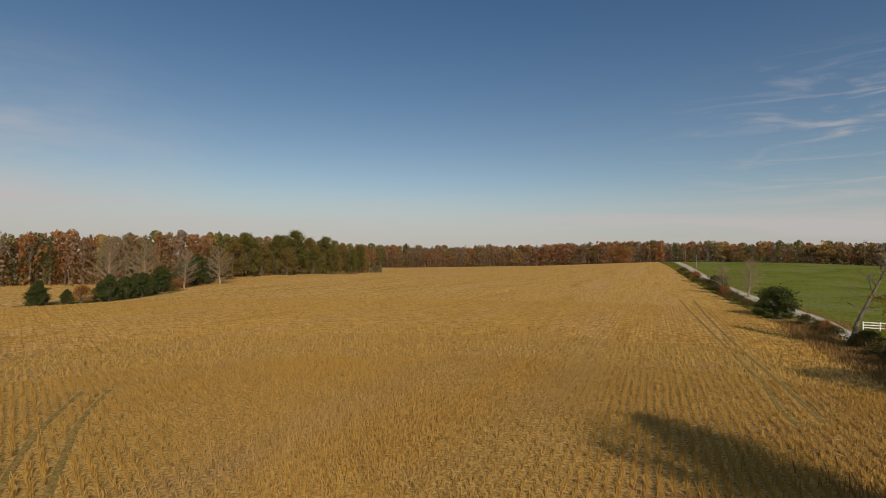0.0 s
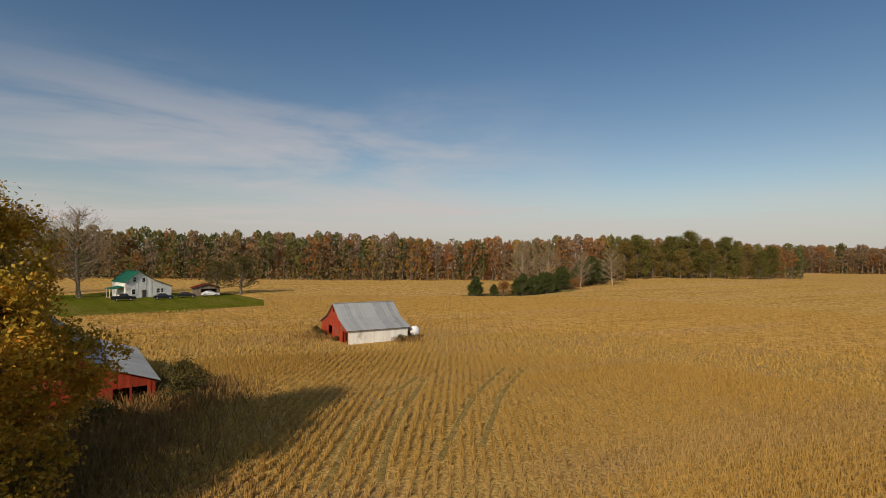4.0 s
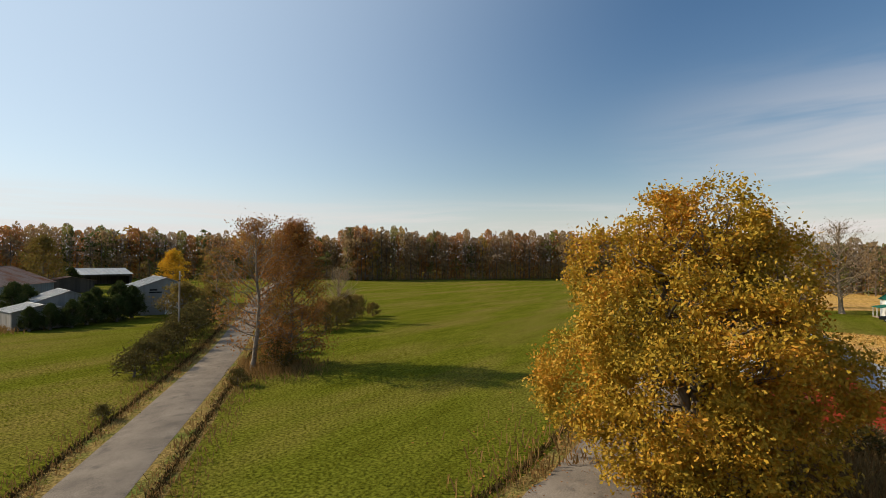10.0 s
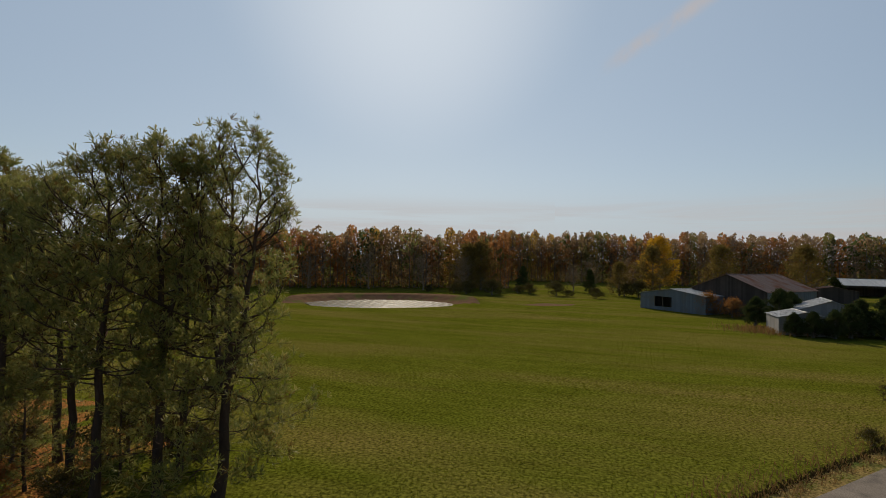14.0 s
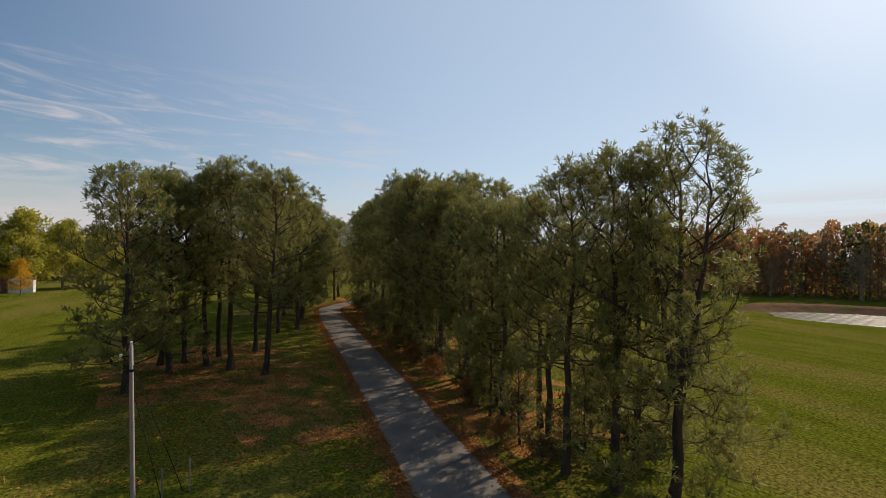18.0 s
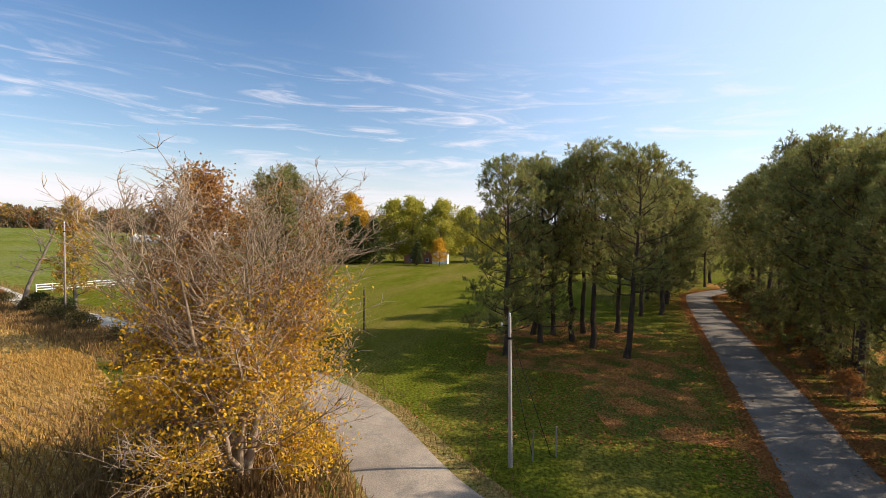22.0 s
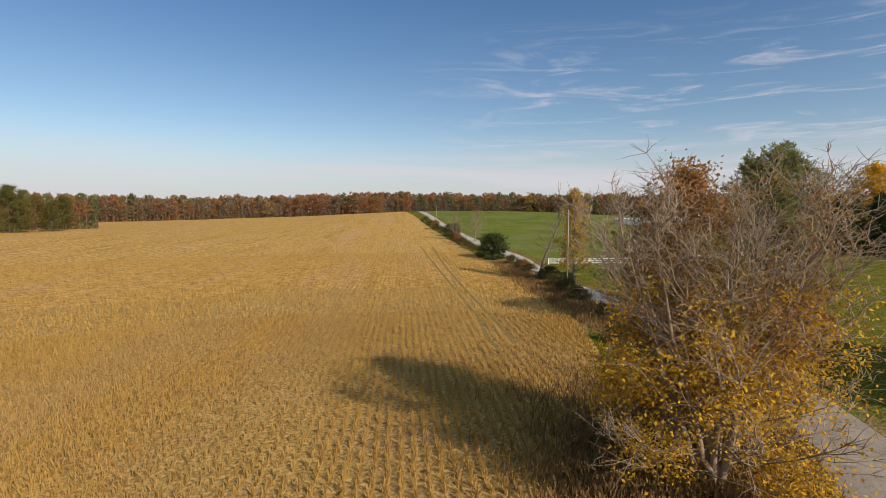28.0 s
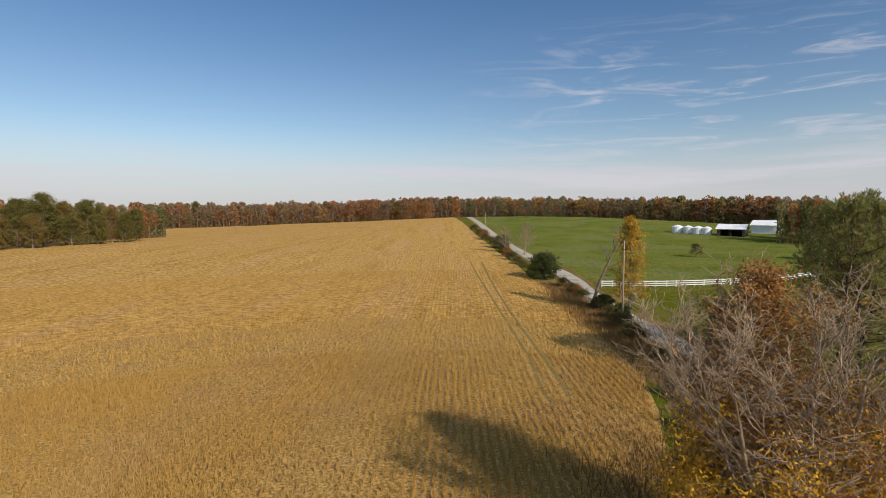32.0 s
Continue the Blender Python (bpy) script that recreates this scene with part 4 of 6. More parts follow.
def woods(label, az0, az1, near, depth, height, mix, seed, gap=3.4, stretch=1.0):
    """One stretch of far wood: many trees joined in one mesh. near: distances at even steps of bearing; mix: weights of the colours."""
    rng = np.random.default_rng(seed)
    quads, idx = [], []
    mean = sum(near) / len(near)
    rows = 2
    for row in range(rows):
        n = int(radians(az1 - az0) * (mean + row * 9) / (gap * (0.80 + 0.14 * row)))
        for i in range(n):
            f = (i + rng.uniform(0, 1)) / n
            d = np.interp(f, np.linspace(0, 1, len(near)), near) + row * 9 + rng.uniform(-5, 5)
            x, y = polar(az0 + (az1 - az0) * f, d)
            k = rng.choice(len(W_KEYS), p=np.array(mix) / sum(mix))
            h = height * rng.uniform(0.66, 1.0) * (rng.uniform(0.45, 0.75) if row == 0 and rng.uniform() < 0.4 else 1.0) / 10
            wd = (h * 0.6 + height * 0.045) * rng.uniform(0.7, 1.5) * stretch
            lf, tk = WOOD_MODELS[rng.integers(0, 10)]
            if W_KEYS[k] == "w_grey":
                lf = lf[rng.uniform(size=len(lf)) < 0.45]
            b = rng.uniform(0, 2 * math.pi)
            rot = np.array([[math.cos(b), -math.sin(b), 0], [math.sin(b), math.cos(b), 0], [0, 0, 1]])
            for q, m in ((lf, k), (tk if rng.uniform() < 0.6 else tk[:4], len(W_KEYS))):
                quads.append((q * np.array([wd, wd, h])) @ rot.T + np.array([x, y, ground_z(x, y)]))
                idx.append(np.full(len(q), m))
    # the closed canopy behind the front trees, in patches of one colour, and low growth along the edge
    arc = radians(az1 - az0) * mean
    n = int(arc * height * (10.0 if mean < 400 else 4.0))
    f = rng.uniform(size=n)
    cell = 4.6 if mean < 400 else 8.0
    ci = (f * arc / cell).astype(int) + 1
    tops = rng.uniform(0.84, 1.03, int(arc / cell) + 3)
    cols = rng.choice(len(W_KEYS), int(arc / cell) + 3, p=np.array(mix) / sum(mix))
    off = np.abs((f * arc / cell) % 1 - 0.5) * 2
    h = rng.uniform(0, 1, n) ** 0.9 * height * tops[ci] * (1 - 0.07 * off ** 2.5)
    d = np.interp(f, np.linspace(0, 1, len(near)), near) + 3 + np.where(rng.uniform(size=n) < 0.66, rng.uniform(0, 14, n), rng.uniform(20, 34, n)) + 5 * off
    az = np.radians(az0 + (az1 - az0) * f)
    c = np.stack([-d * np.sin(az), d * np.cos(az), h], 1)
    c[:, 2] += land(c[:, 0], c[:, 1])
    quads.append(blades(rng, c, 1.5 if mean < 400 else 2.5, -1.4, 0.5))
    idx.append(np.where(rng.uniform(size=n) < 0.25, rng.choice(len(W_KEYS), n, p=np.array(mix) / sum(mix)), cols[ci]))
    n = int(arc * 7)
    f = rng.uniform(size=n)
    d = np.interp(f, np.linspace(0, 1, len(near)), near) + rng.uniform(-5, 6, n)
    az = np.radians(az0 + (az1 - az0) * f)
    c = np.stack([-d * np.sin(az), d * np.cos(az), rng.uniform(0, 1, n) ** 1.6 * height * 0.25], 1)
    c[:, 2] += land(c[:, 0], c[:, 1])
    quads.append(blades(rng, c, 1.25, 0, 0.8))
    idx.append(rng.choice(len(W_KEYS), n, p=np.array(mix) / sum(mix)))
    me = quads_mesh("far_woods", np.concatenate(quads), [M[k] for k in W_KEYS] + [M["w_trunk"]], np.concatenate(idx))
    tagged(new("far_woods", me), label, "woods", kind="stuff")


#      rust brown grey olive green gold
woods("autumn woods of rust and brown beyond the field", -24, 10, [620, 640, 640, 600], 30, 29.0, (5, 5, 2, 1.2, 0.5, 0.7), 1, 5.0, 1.4)
woods("mixed woods with dark evergreens behind the field crest", 7, 26, [395, 345, 320, 250], 40, 23, (2.5, 3, 1.5, 2.5, 1.5, 0.7), 2, 3.6)
woods("brown and grey autumn woods beyond the field", 25, 47, [232, 238, 238], 50, 21.5, (4.5, 4, 3, 1.5, 0.4, 0.8), 3)
woods("olive and brown autumn woods behind the farmhouse", 46, 84, [238, 242, 250, 270], 50, 23, (2, 4, 2.5, 3.5, 1.2, 0.8), 4)
woods("dense brown autumn woods beyond the green field", 83, 129, [290, 340, 345, 315, 292], 50, 33, (3, 5, 3.5, 1, 0.3, 0.8), 5, 3.6)
woods("autumn woods behind the farm sheds", 128, 189, [300, 330, 330, 305, 300, 290], 50, 30, (3.5, 5, 2, 1.5, 0.8, 1.2), 6, 3.9)
woods("autumn woods behind the pond", 185, 222, [222, 208, 206, 215], 50, 25.5, (4.5, 5, 1.5, 1, 0.7, 0.8), 7)
woods("woods far beyond the pine lane", 221, 272, [330, 380, 380, 300], 30, 21, (2, 3, 1, 3, 3, 1), 8, 7)
woods("woods behind the yellow trees", 271, 304, [270, 290, 300], 30, 23, (1.5, 2, 1, 3.5, 1.5, 2), 9, 5.5)
woods("autumn woods beyond the pasture hill", 300, 337, [560, 600, 640, 640], 30, 29.5, (3, 4.5, 1.5, 2.5, 1.2, 0.8), 10, 5.0, 1.4)


# ---------------------------------------------------------------- shrubs and smaller trees
M["olive_leaf"] = surface("dark_olive_leaves", [(0.075, 0.08, 0.022), (0.12, 0.125, 0.032), (0.17, 0.155, 0.04), (0.22, 0.15, 0.045)], 0.1, 0.7, by="island", through_light=0.3)
def shrub_kind(name, seed, H, R, leaf, bark, label, per=9, size=0.3, keep=1.0, limbs=26, up=(15, 75), twigs=1, base=0.03, cat="shrub", profile=None, spread=0.35, r0=None, bare=0.0):
    rng = np.random.default_rng(seed)
    w = grow(rng, H, R, r0 or 0.035 * H, base, profile or ((0, 0.75), (0.35, 1.0), (0.75, 0.8), (1, 0.3)), limbs, up, 5, 0.5, twigs, bend=0.4, bare=bare)
    crown = quads_mesh("crown", leaves(rng, w[4], per, size, spread, keep), leaf) if per else None
    return tree(name, w, crown, bark, label, cat)


def spread_copies(kind, spots):
    """Puts the thing at the first spot and copies at the others: x, y, turn, size."""
    for i, (x, y, a, s) in enumerate(spots):
        if i:
            copy_at(kind, x, y, a, s)
        else:
            place(kind, x, y, a, s)


def greenery():
    brush = shrub_kind("brush", 21, 3.4, 2.4, M["brush_leaf"], M["bark_grey"], "tangled brown roadside brush, half bare", 7, 0.26, 0.9, 15, twigs=2)
    spread_copies(brush, [(-22.5, -42.5, 50, 0.35), (-32.0, -54.5, 90, 0.8), (-35.0, -57.5, 160, 0.95), (-38.5, -60.5, 210, 1.0), (-40.5, -63.0, 20, 0.95), (-44.0, -66.0, 80, 1.1), (-49.0, -70.5, 140, 1.2), (-53.0, -75.5, 300, 1.3), (-57.0, -79.0, 10, 1.3), (-62.0, -84.0, 75, 1.3),
                          (-42.5, -43.8, 33, 0.9), (-46.0, -48.5, 200, 0.9), (-50.0, -51.5, 280, 1.0), (-54.5, -56.5, 10, 1.1), (-58.0, -60.0, 120, 1.1), (-35.0, -42.0, 240, 0.5),
                          (-56.0, 52.5, 40, 0.36), (-55.4, 50.4, 110, 0.28), (-61.5, 43.2, 70, 0.22), (-66.5, 44.2, 10, 0.3), (-69.6, 45.0, 170, 0.36), (-45.0, 16.0, 100, 0.7), (-49.0, 17.6, 200, 0.8), (-44.5, 4.0, 310, 0.8), (-42.5, 9.0, 70, 0.65), (-38.0, 2.5, 20, 0.7), (-36.5, -0.5, 250, 0.6), (-34.0, 2.5, 300, 0.55), (-29.0, 1.5, 10, 0.5),
                          (48, 45, 30, 0.6), (53, 55, 80, 0.75), (56, 61, 150, 0.8), (58.5, 66.5, 200, 0.8), (61.5, 73.5, 260, 0.7), (66, 84, 310, 0.7), (69, 91, 40, 0.7), (71.5, 98, 90, 0.8), (79.5, 124, 140, 0.9), (84, 137, 190, 0.7), (88.5, 148, 240, 0.8), (93, 160, 300, 0.9), (98, 172, 20, 0.9), (105, 188, 70, 0.9), (110, 203, 120, 1.0), (119, 226, 170, 1.1), (128, 250, 220, 1.1), (139, 280, 280, 1.2), (152, 315, 330, 1.2),
                          (23.5, 18.0, 60, 0.55), (27.5, 20.5, 180, 0.6), (31.0, 24.0, 300, 0.6), (36.0, 30.0, 20, 0.55), (41.0, 36.0, 130, 0.6),
                          (24.5, -21.5, 40, 0.5), (32.0, -24.6, 160, 0.7), (36.5, -24.4, 220, 0.6), (41.0, -26.6, 280, 0.8), (49.5, -28.0, 20, 0.8), (54.0, -27.6, 80, 0.7), (58.5, -29.8, 140, 0.9), (63.5, -29.6, 200, 0.8), (68.5, -31.8, 260, 0.9), (74.0, -32.2, 320, 1.2), (80.0, -34.4, 10, 1.3), (86.0, -35.2, 70, 1.3), (92.0, -37.0, 130, 1.3), (98.0, -38.0, 190, 1.4), (105.0, -40.0, 250, 1.4), (113.0, -41.6, 310, 1.4), *[(*polar(161 + 2.3 * i + (i * 7 % 5) * 0.3, 178 + (i * 13 % 11) * 1.6), i * 47 % 360, 0.7 + (i * 5 % 7) * 0.16) for i in range(15)],
                          (22.0, -27.0, 10, 0.8), (26.5, -27.5, 200, 1.0), (132, -30, 30, 1.5), (140, -36, 100, 1.6), (124, -29, 170, 1.3)])
    bush = shrub_kind("evergreen_bush", 22, 7.0, 4.4, M["cedar_leaf"], M["bark_grey"], "broad dark green bush at the field edge", 16, 0.42, 1.0, 34, (5, 70))
    spread_copies(bush, [(76.0, 113.5, 0, 1.0), (63.5, 74.5, 60, 0.42), (60.0, 66.0, 120, 0.42), (113.0, 204.0, 200, 0.9)])
    cedar = shrub_kind("cedar_tree", 23, 6.6, 2.3, M["cedar_leaf"], M["bark_grey"], "dense dark green cedar with a pointed crown", 18, 0.27, 1.0, 44, (16, 62), 0, 0.02, "cedar", ((0, 0.85), (0.15, 1.0), (0.5, 0.72), (0.8, 0.36), (1, 0.05)), 0.24)
    spread_copies(cedar, [(-88.5, 132.5, 0, 1.05), (-97.0, 118.5, 70, 0.8), (-90.5, 141.0, 140, 0.9), (-92.5, 150.0, 210, 1.0), (-94.5, 158.5, 280, 0.95), (-96.0, 172.0, 20, 1.15), (-95.0, 126.0, 90, 0.55), (-97, 186, 40, 1.5), (-99, 200, 80, 1.8), (-86.5, 136.5, 10, 0.95), (-91.5, 133.5, 60, 0.8), (-88.5, 146.5, 80, 1.05), (-93.5, 164.5, 130, 1.25), (-98.5, 121.5, 200, 0.9), (-90.5, 155.0, 250, 0.7), (-98, 194, 20, 1.2), (-101, 212, 50, 1.5),
                          (-42.6, -102.4, 30, 0.62), (-45.4, -101.8, 100, 0.68), (-48.6, -101.6, 170, 0.75), (-52.0, -103.5, 230, 0.9), (-55.0, -106.5, 300, 1.0), (-57.5, -103.5, 330, 0.8), (-60.0, -107.0, 10, 1.15), (-62.8, -107.6, 60, 1.0), (-46.5, -118.0, 110, 1.15), (-50.0, -122.0, 190, 1.05), (-41.5, -117.0, 200, 0.9), (-78, -112, 20, 1.0),
                          (-152, -236, 0, 1.3), (-158, -240, 70, 1.5), (-111, -232, 20, 1.2)])
    gold = shrub_kind("golden_shrub", 24, 5.6, 3.4, M["muted_leaf"], M["bark_grey"], "muted olive-gold autumn shrub at the field corner", 7, 0.34, 0.8, 30, (10, 70))
    spread_copies(gold, [(-70.0, -61.0, 0, 1.0), (-75.5, -63.0, 70, 0.95), (-81.0, -65.5, 140, 1.0), (-87.0, -67.5, 210, 0.9), (-66.0, -63.0, 290, 0.8), (-92.0, -66.5, 40, 0.55), (-68.0, -98.0, 100, 1.35), (-79.0, -103.0, 10, 1.2)])
    rust = shrub_kind("rust_shrub", 25, 4.6, 2.6, M["rust_leaf"], M["bark_grey"], "low rust-leaved autumn shrub", 6, 0.3, 0.7, 26, (15, 70))
    spread_copies(rust, [(-93.2, 128.5, 0, 1.0), (-91.0, 169.0, 40, 0.9), (-94.0, 180.0, 90, 1.0), (-38.0, -137.0, 60, 1.2), (-42.0, -132.5, 130, 1.0), (68.0, 88.0, 200, 0.6), (96.5, 170.0, 280, 0.9), (131, 258, 20, 1.2), (37.0, -24.0, 70, 0.5), (45.5, -24.8, 100, 0.55), (54.0, -26.4, 180, 0.5), (63.0, -28.2, 230, 0.6), (74.0, -31.0, 300, 0.5), (28.0, -20.8, 200, 0.4), (86, -33, 20, 0.55), (*polar(340.0, 596), 10, 4.2), (*polar(341.3, 600), 90, 3.8)])
    # bare and thin-leaved trees
    bare = shrub_kind("bare_tree", 26, 24.0, 9.0, M["brush_leaf"], M["bark_maple"], "tall bare tree near the farmhouse", 2, 0.3, 0.3, 56, (24, 74), 5, 0.16, "tree", None, 0.4, 0.42)
    spread_copies(bare, [(-160.5, 31.0, 0, 1.05), (-158.0, 18.5, 120, 1.0), (-176, 26, 60, 0.9), (108.5, 176.5, 40, 0.60), (-79.0, -66.0, 200, 0.5), (104.5, 186.0, 80, 0.5), (-92, 178, 30, 0.62), (-101, 150, 80, 0.8), (-106, 176, 150, 0.75), (-88, 196, 220, 0.7), (-8, -216, 20, 0.5), (-16, -222, 70, 0.6), (-30, -218, 130, 0.65), (34, -192, 40, 0.62), (50, -190, 90, 0.6), (71, -186, 160, 0.65), (93, -178, 230, 0.6)])
    lean = np.random.default_rng(27)
    w = grow(lean, 17.5, 3.8, 0.24, 0.3, ((0, 0.6), (0.5, 1.0), (1, 0.4)), 20, (20, 70), 5, 0.45, 3, lean=(4.4, -1.2), bend=0.5)
    place(tree("leaning_bare_tree", w, None, M["bark_grey"], "bare tree leaning beside the gravel road"), 63.5, 78.0)
    ivy = shrub_kind("narrow_leafy_tree", 28, 17.5, 3.0, M["oak_leaf"], M["bark_grey"], "narrow tree in olive and orange leaf beside the utility pole", 9, 0.34, 0.8, 44, (25, 70), 1, 0.1, "tree", ((0, 0.9), (0.4, 1.0), (0.8, 0.6), (1, 0.12)), 0.35, 0.2)
    place(ivy, 64.5, 68.5)
    lawn_tree = shrub_kind("lawn_tree", 29, 12.5, 5.4, M["brush_leaf"], M["bark_grey"], "round-headed tree with thinning brown leaves on the lawn", 5, 0.4, 0.85, 40, (10, 70), 2, 0.2, "tree", None, 0.45, 0.3)
    spread_copies(lawn_tree, [(-144.5, 67.5, 0, 1.0), (-148.5, 62.0, 100, 0.85), (163, 140.5, 50, 0.45)])
    lime = shrub_kind("yellow_green_tree", 30, 25.0, 8.0, M["lime_leaf"], M["bark_grey"], "tall tree in yellow-green autumn leaf near the white house", 14, 0.75, 1.0, 46, (5, 66), 0, 0.14, "tree", ((0, 0.8), (0.4, 1.0), (0.75, 0.8), (1, 0.35)), 0.8, 0.4)
    spread_copies(lime, [(205.0, 40.0, 0, 1.06), (206.0, 52.0, 90, 1.1), (203.0, 60.0, 200, 1.04), (212.0, 31.0, 300, 0.95), (222.0, 20.0, 60, 0.9)])
    muted = shrub_kind("muted_autumn_tree", 34, 19.0, 6.2, M["muted_leaf"], M["bark_grey"], "autumn tree in muted gold and olive leaf before the woods", 10, 0.6, 0.9, 40, (5, 66), 0, 0.14, "tree", ((0, 0.8), (0.4, 1.0), (0.75, 0.8), (1, 0.35)), 0.7, 0.35)
    spread_copies(muted, [(-34.5, -190, 100, 0.98), (-66, -222, 20, 1.05), (-98, -226, 160, 1.08), (34, -199, 250, 1.0), (-24, -196, 10, 0.66), (29, -203, 80, 1.05), (-92, -118, 330, 0.8)])
    gold_t = shrub_kind("golden_tree", 31, 25.0, 7.5, M["yellow_leaf"], M["bark_grey"], "golden-orange autumn tree behind the yellow trees", 12, 0.75, 1.0, 40, (5, 66), 0, 0.14, "tree", None, 0.8, 0.4)
    spread_copies(gold_t, [(203.0, 80.0, 0, 1.15),  (185.0, 36.5, 90, 0.42), (-40, -206, 10, 0.9), (-118, -176, 60, 0.62)])
    olive = shrub_kind("broad_green_tree", 33, 23.0, 7.4, M["olive_leaf"], M["bark_grey"], "broad dark green tree at the field crest", 13, 0.7, 1.0, 44, (5, 66), 0, 0.1, "tree", ((0, 0.9), (0.4, 1.0), (0.75, 0.8), (1, 0.4)), 0.8, 0.4)
    spots = [(9.5, 322, 0.85), (11.5, 316, 0.95), (13.2, 306, 1.05), (15.0, 300, 1.1), (16.6, 296, 1.18), (18.4, 292, 1.05), (20.0, 284, 0.85), (21.6, 280, 1.08), (22.9, 272, 1.0), (24.4, 262, 0.8), (25.6, 250, 0.72), (17.4, 285, 0.8), (12.6, 298, 0.72), (23.6, 252, 0.6), (14.6, 292, 0.7), (10.4, 312, 0.7)]
    for i, (a, d, z) in enumerate(spots):
        kind = olive if i % 5 in (0, 2, 4) else muted
        if i == 0:
            place(olive, *polar(a, d), 40, z * 0.9)
        else:
            copy_at(kind, *polar(a, d), a * 47 % 360, z * (0.9 if kind is olive else 1.0))
    conifer = shrub_kind("blue_green_conifer", 32, 17.0, 4.4, M["cedar_leaf"], M["bark_pine"], "dark blue-green conifer beside the house garden", 12, 0.55, 1.0, 50, (0, 40), 0, 0.05, "conifer", ((0, 1.0), (0.4, 0.75), (0.8, 0.35), (1, 0.06)), 0.5, 0.25)
    spread_copies(conifer, [(186.0, 63.0, 0, 1.0), (184.0, 68.0, 100, 0.85), (190.0, 72.0, 180, 1.1), (188.0, 46.0, 220, 0.55), (182, 76, 10, 1.0), (176, 78, 40, 1.05), (12, -203, 20, 0.6), (-14, -205, 110, 0.55)])


greenery()


# ---------------------------------------------------------------- buildings
M["red_paint"] = surface("weathered_red_boards", [(0.26, 0.035, 0.018), (0.36, 0.055, 0.028), (0.22, 0.035, 0.02)], 1.2, 0.85, 0.01, 12.0, by="object", stain=(0.17, 0.10, 0.075), stain_scale=0.5, stain_amount=(0.55, 0.75))
M["white_paint"] = surface("weathered_white_boards", [(0.66, 0.64, 0.60), (0.84, 0.82, 0.78), (0.75, 0.73, 0.68)], 1.0, 0.7, 0.01, 12.0, by="object", stain=(0.40, 0.34, 0.26), stain_scale=0.6, stain_amount=(0.58, 0.78))
M["tin"] = surface("weathered_tin_roof", [(0.27, 0.275, 0.28), (0.46, 0.465, 0.46), (0.38, 0.38, 0.37)], 0.8, 0.5, 0.0, by="island", metal=0.35, stain=(0.27, 0.22, 0.19), stain_scale=0.4, stain_amount=(0.6, 0.8), spec=0.4)
M["rust_tin"] = surface("rusty_tin_roof", [(0.20, 0.15, 0.13), (0.28, 0.21, 0.18), (0.22, 0.15, 0.12)], 0.7, 0.65, by="island", metal=0.15, stain=(0.22, 0.09, 0.05), stain_scale=0.3, stain_amount=(0.5, 0.7))
M["green_tin"] = surface("green_tin_roof", [(0.015, 0.10, 0.07), (0.025, 0.13, 0.09)], 0.8, 0.5, by="island", metal=0.1)
M["red_tin"] = surface("dark_red_roof", [(0.13, 0.03, 0.022), (0.18, 0.045, 0.03)], 0.8, 0.6, by="island")
M["grey_metal_wall"] = surface("grey_blue_metal_siding", [(0.16, 0.185, 0.20), (0.215, 0.24, 0.26)], 0.6, 0.6, by="island", metal=0.1, stain=(0.2, 0.19, 0.17), stain_scale=0.4)
M["dark_board"] = surface("dark_weathered_boards", [(0.06, 0.05, 0.042), (0.11, 0.09, 0.075)], 1.0, 0.9, by="island")
M["timber"] = surface("weathered_timber", [(0.17, 0.13, 0.095), (0.25, 0.20, 0.15)], 2.0, 0.9, 0.005, 20.0, stretch=(1, 1, 0.2))
M["fence_white"] = surface("white_fence_paint", [(0.72, 0.71, 0.68), (0.82, 0.81, 0.78)], 2.0, 0.6)
M["white_sheet"] = surface("white_sheeting", [(0.70, 0.70, 0.70), (0.80, 0.80, 0.80)], 0.4, 0.5)
M["dark"] = surface("dark_interior", [(0.02, 0.018, 0.016), (0.03, 0.027, 0.024)], 1.0, 0.9)
M["brick"] = surface("red_brick", [(0.25, 0.10, 0.07), (0.33, 0.15, 0.10)], 3.0, 0.9)
M["old_white"] = surface("dull_white_siding", [(0.25, 0.24, 0.225), (0.33, 0.32, 0.30)], 0.8, 0.7, by="island", stain=(0.26, 0.22, 0.18), stain_scale=0.4, stain_amount=(0.55, 0.75))
M["glass"] = surface("dark_window_glass", [(0.02, 0.024, 0.028), (0.035, 0.04, 0.045)], 0.5, 0.08, spec=0.5)


def boards(top, length, openings=(), width=0.3, thick=0.07, seed=0, proud=0.02):
    """Upright boards side by side along x, each cut to the roof line top(s), with gaps where the openings are."""
    rng = random.Random(seed)
    n = max(1, int(round(length / width)))
    w = length / n
    verts, faces = [], []
    for i in range(n):
        a, b = i * w + 0.004, (i + 1) * w - 0.004
        spans = [(-0.3, None)]
        for s0, s1, z0, z1 in openings:
            if s0 < (a + b) / 2 < s1:
                spans = [(-0.3, z0), (z1, None)] if z0 > 0.05 else [(z1, None)]
        off = rng.uniform(-proud, proud)
        for z0, z1 in spans:
            ta, tb = (top(a), top(b)) if z1 is None else (z1, z1)
            if min(ta, tb) <= z0 + 0.01:
                continue
            o = len(verts)
            for y in (off - thick / 2, off + thick / 2):
                verts += [(a, y, z0), (b, y, z0), (b, y, tb), (a, y, ta)]
            faces += [(o, o + 1, o + 2, o + 3), (o + 7, o + 6, o + 5, o + 4), (o, o + 4, o + 5, o + 1), (o + 1, o + 5, o + 6, o + 2), (o + 2, o + 6, o + 7, o + 3), (o + 3, o + 7, o + 4, o)]
    return verts, faces


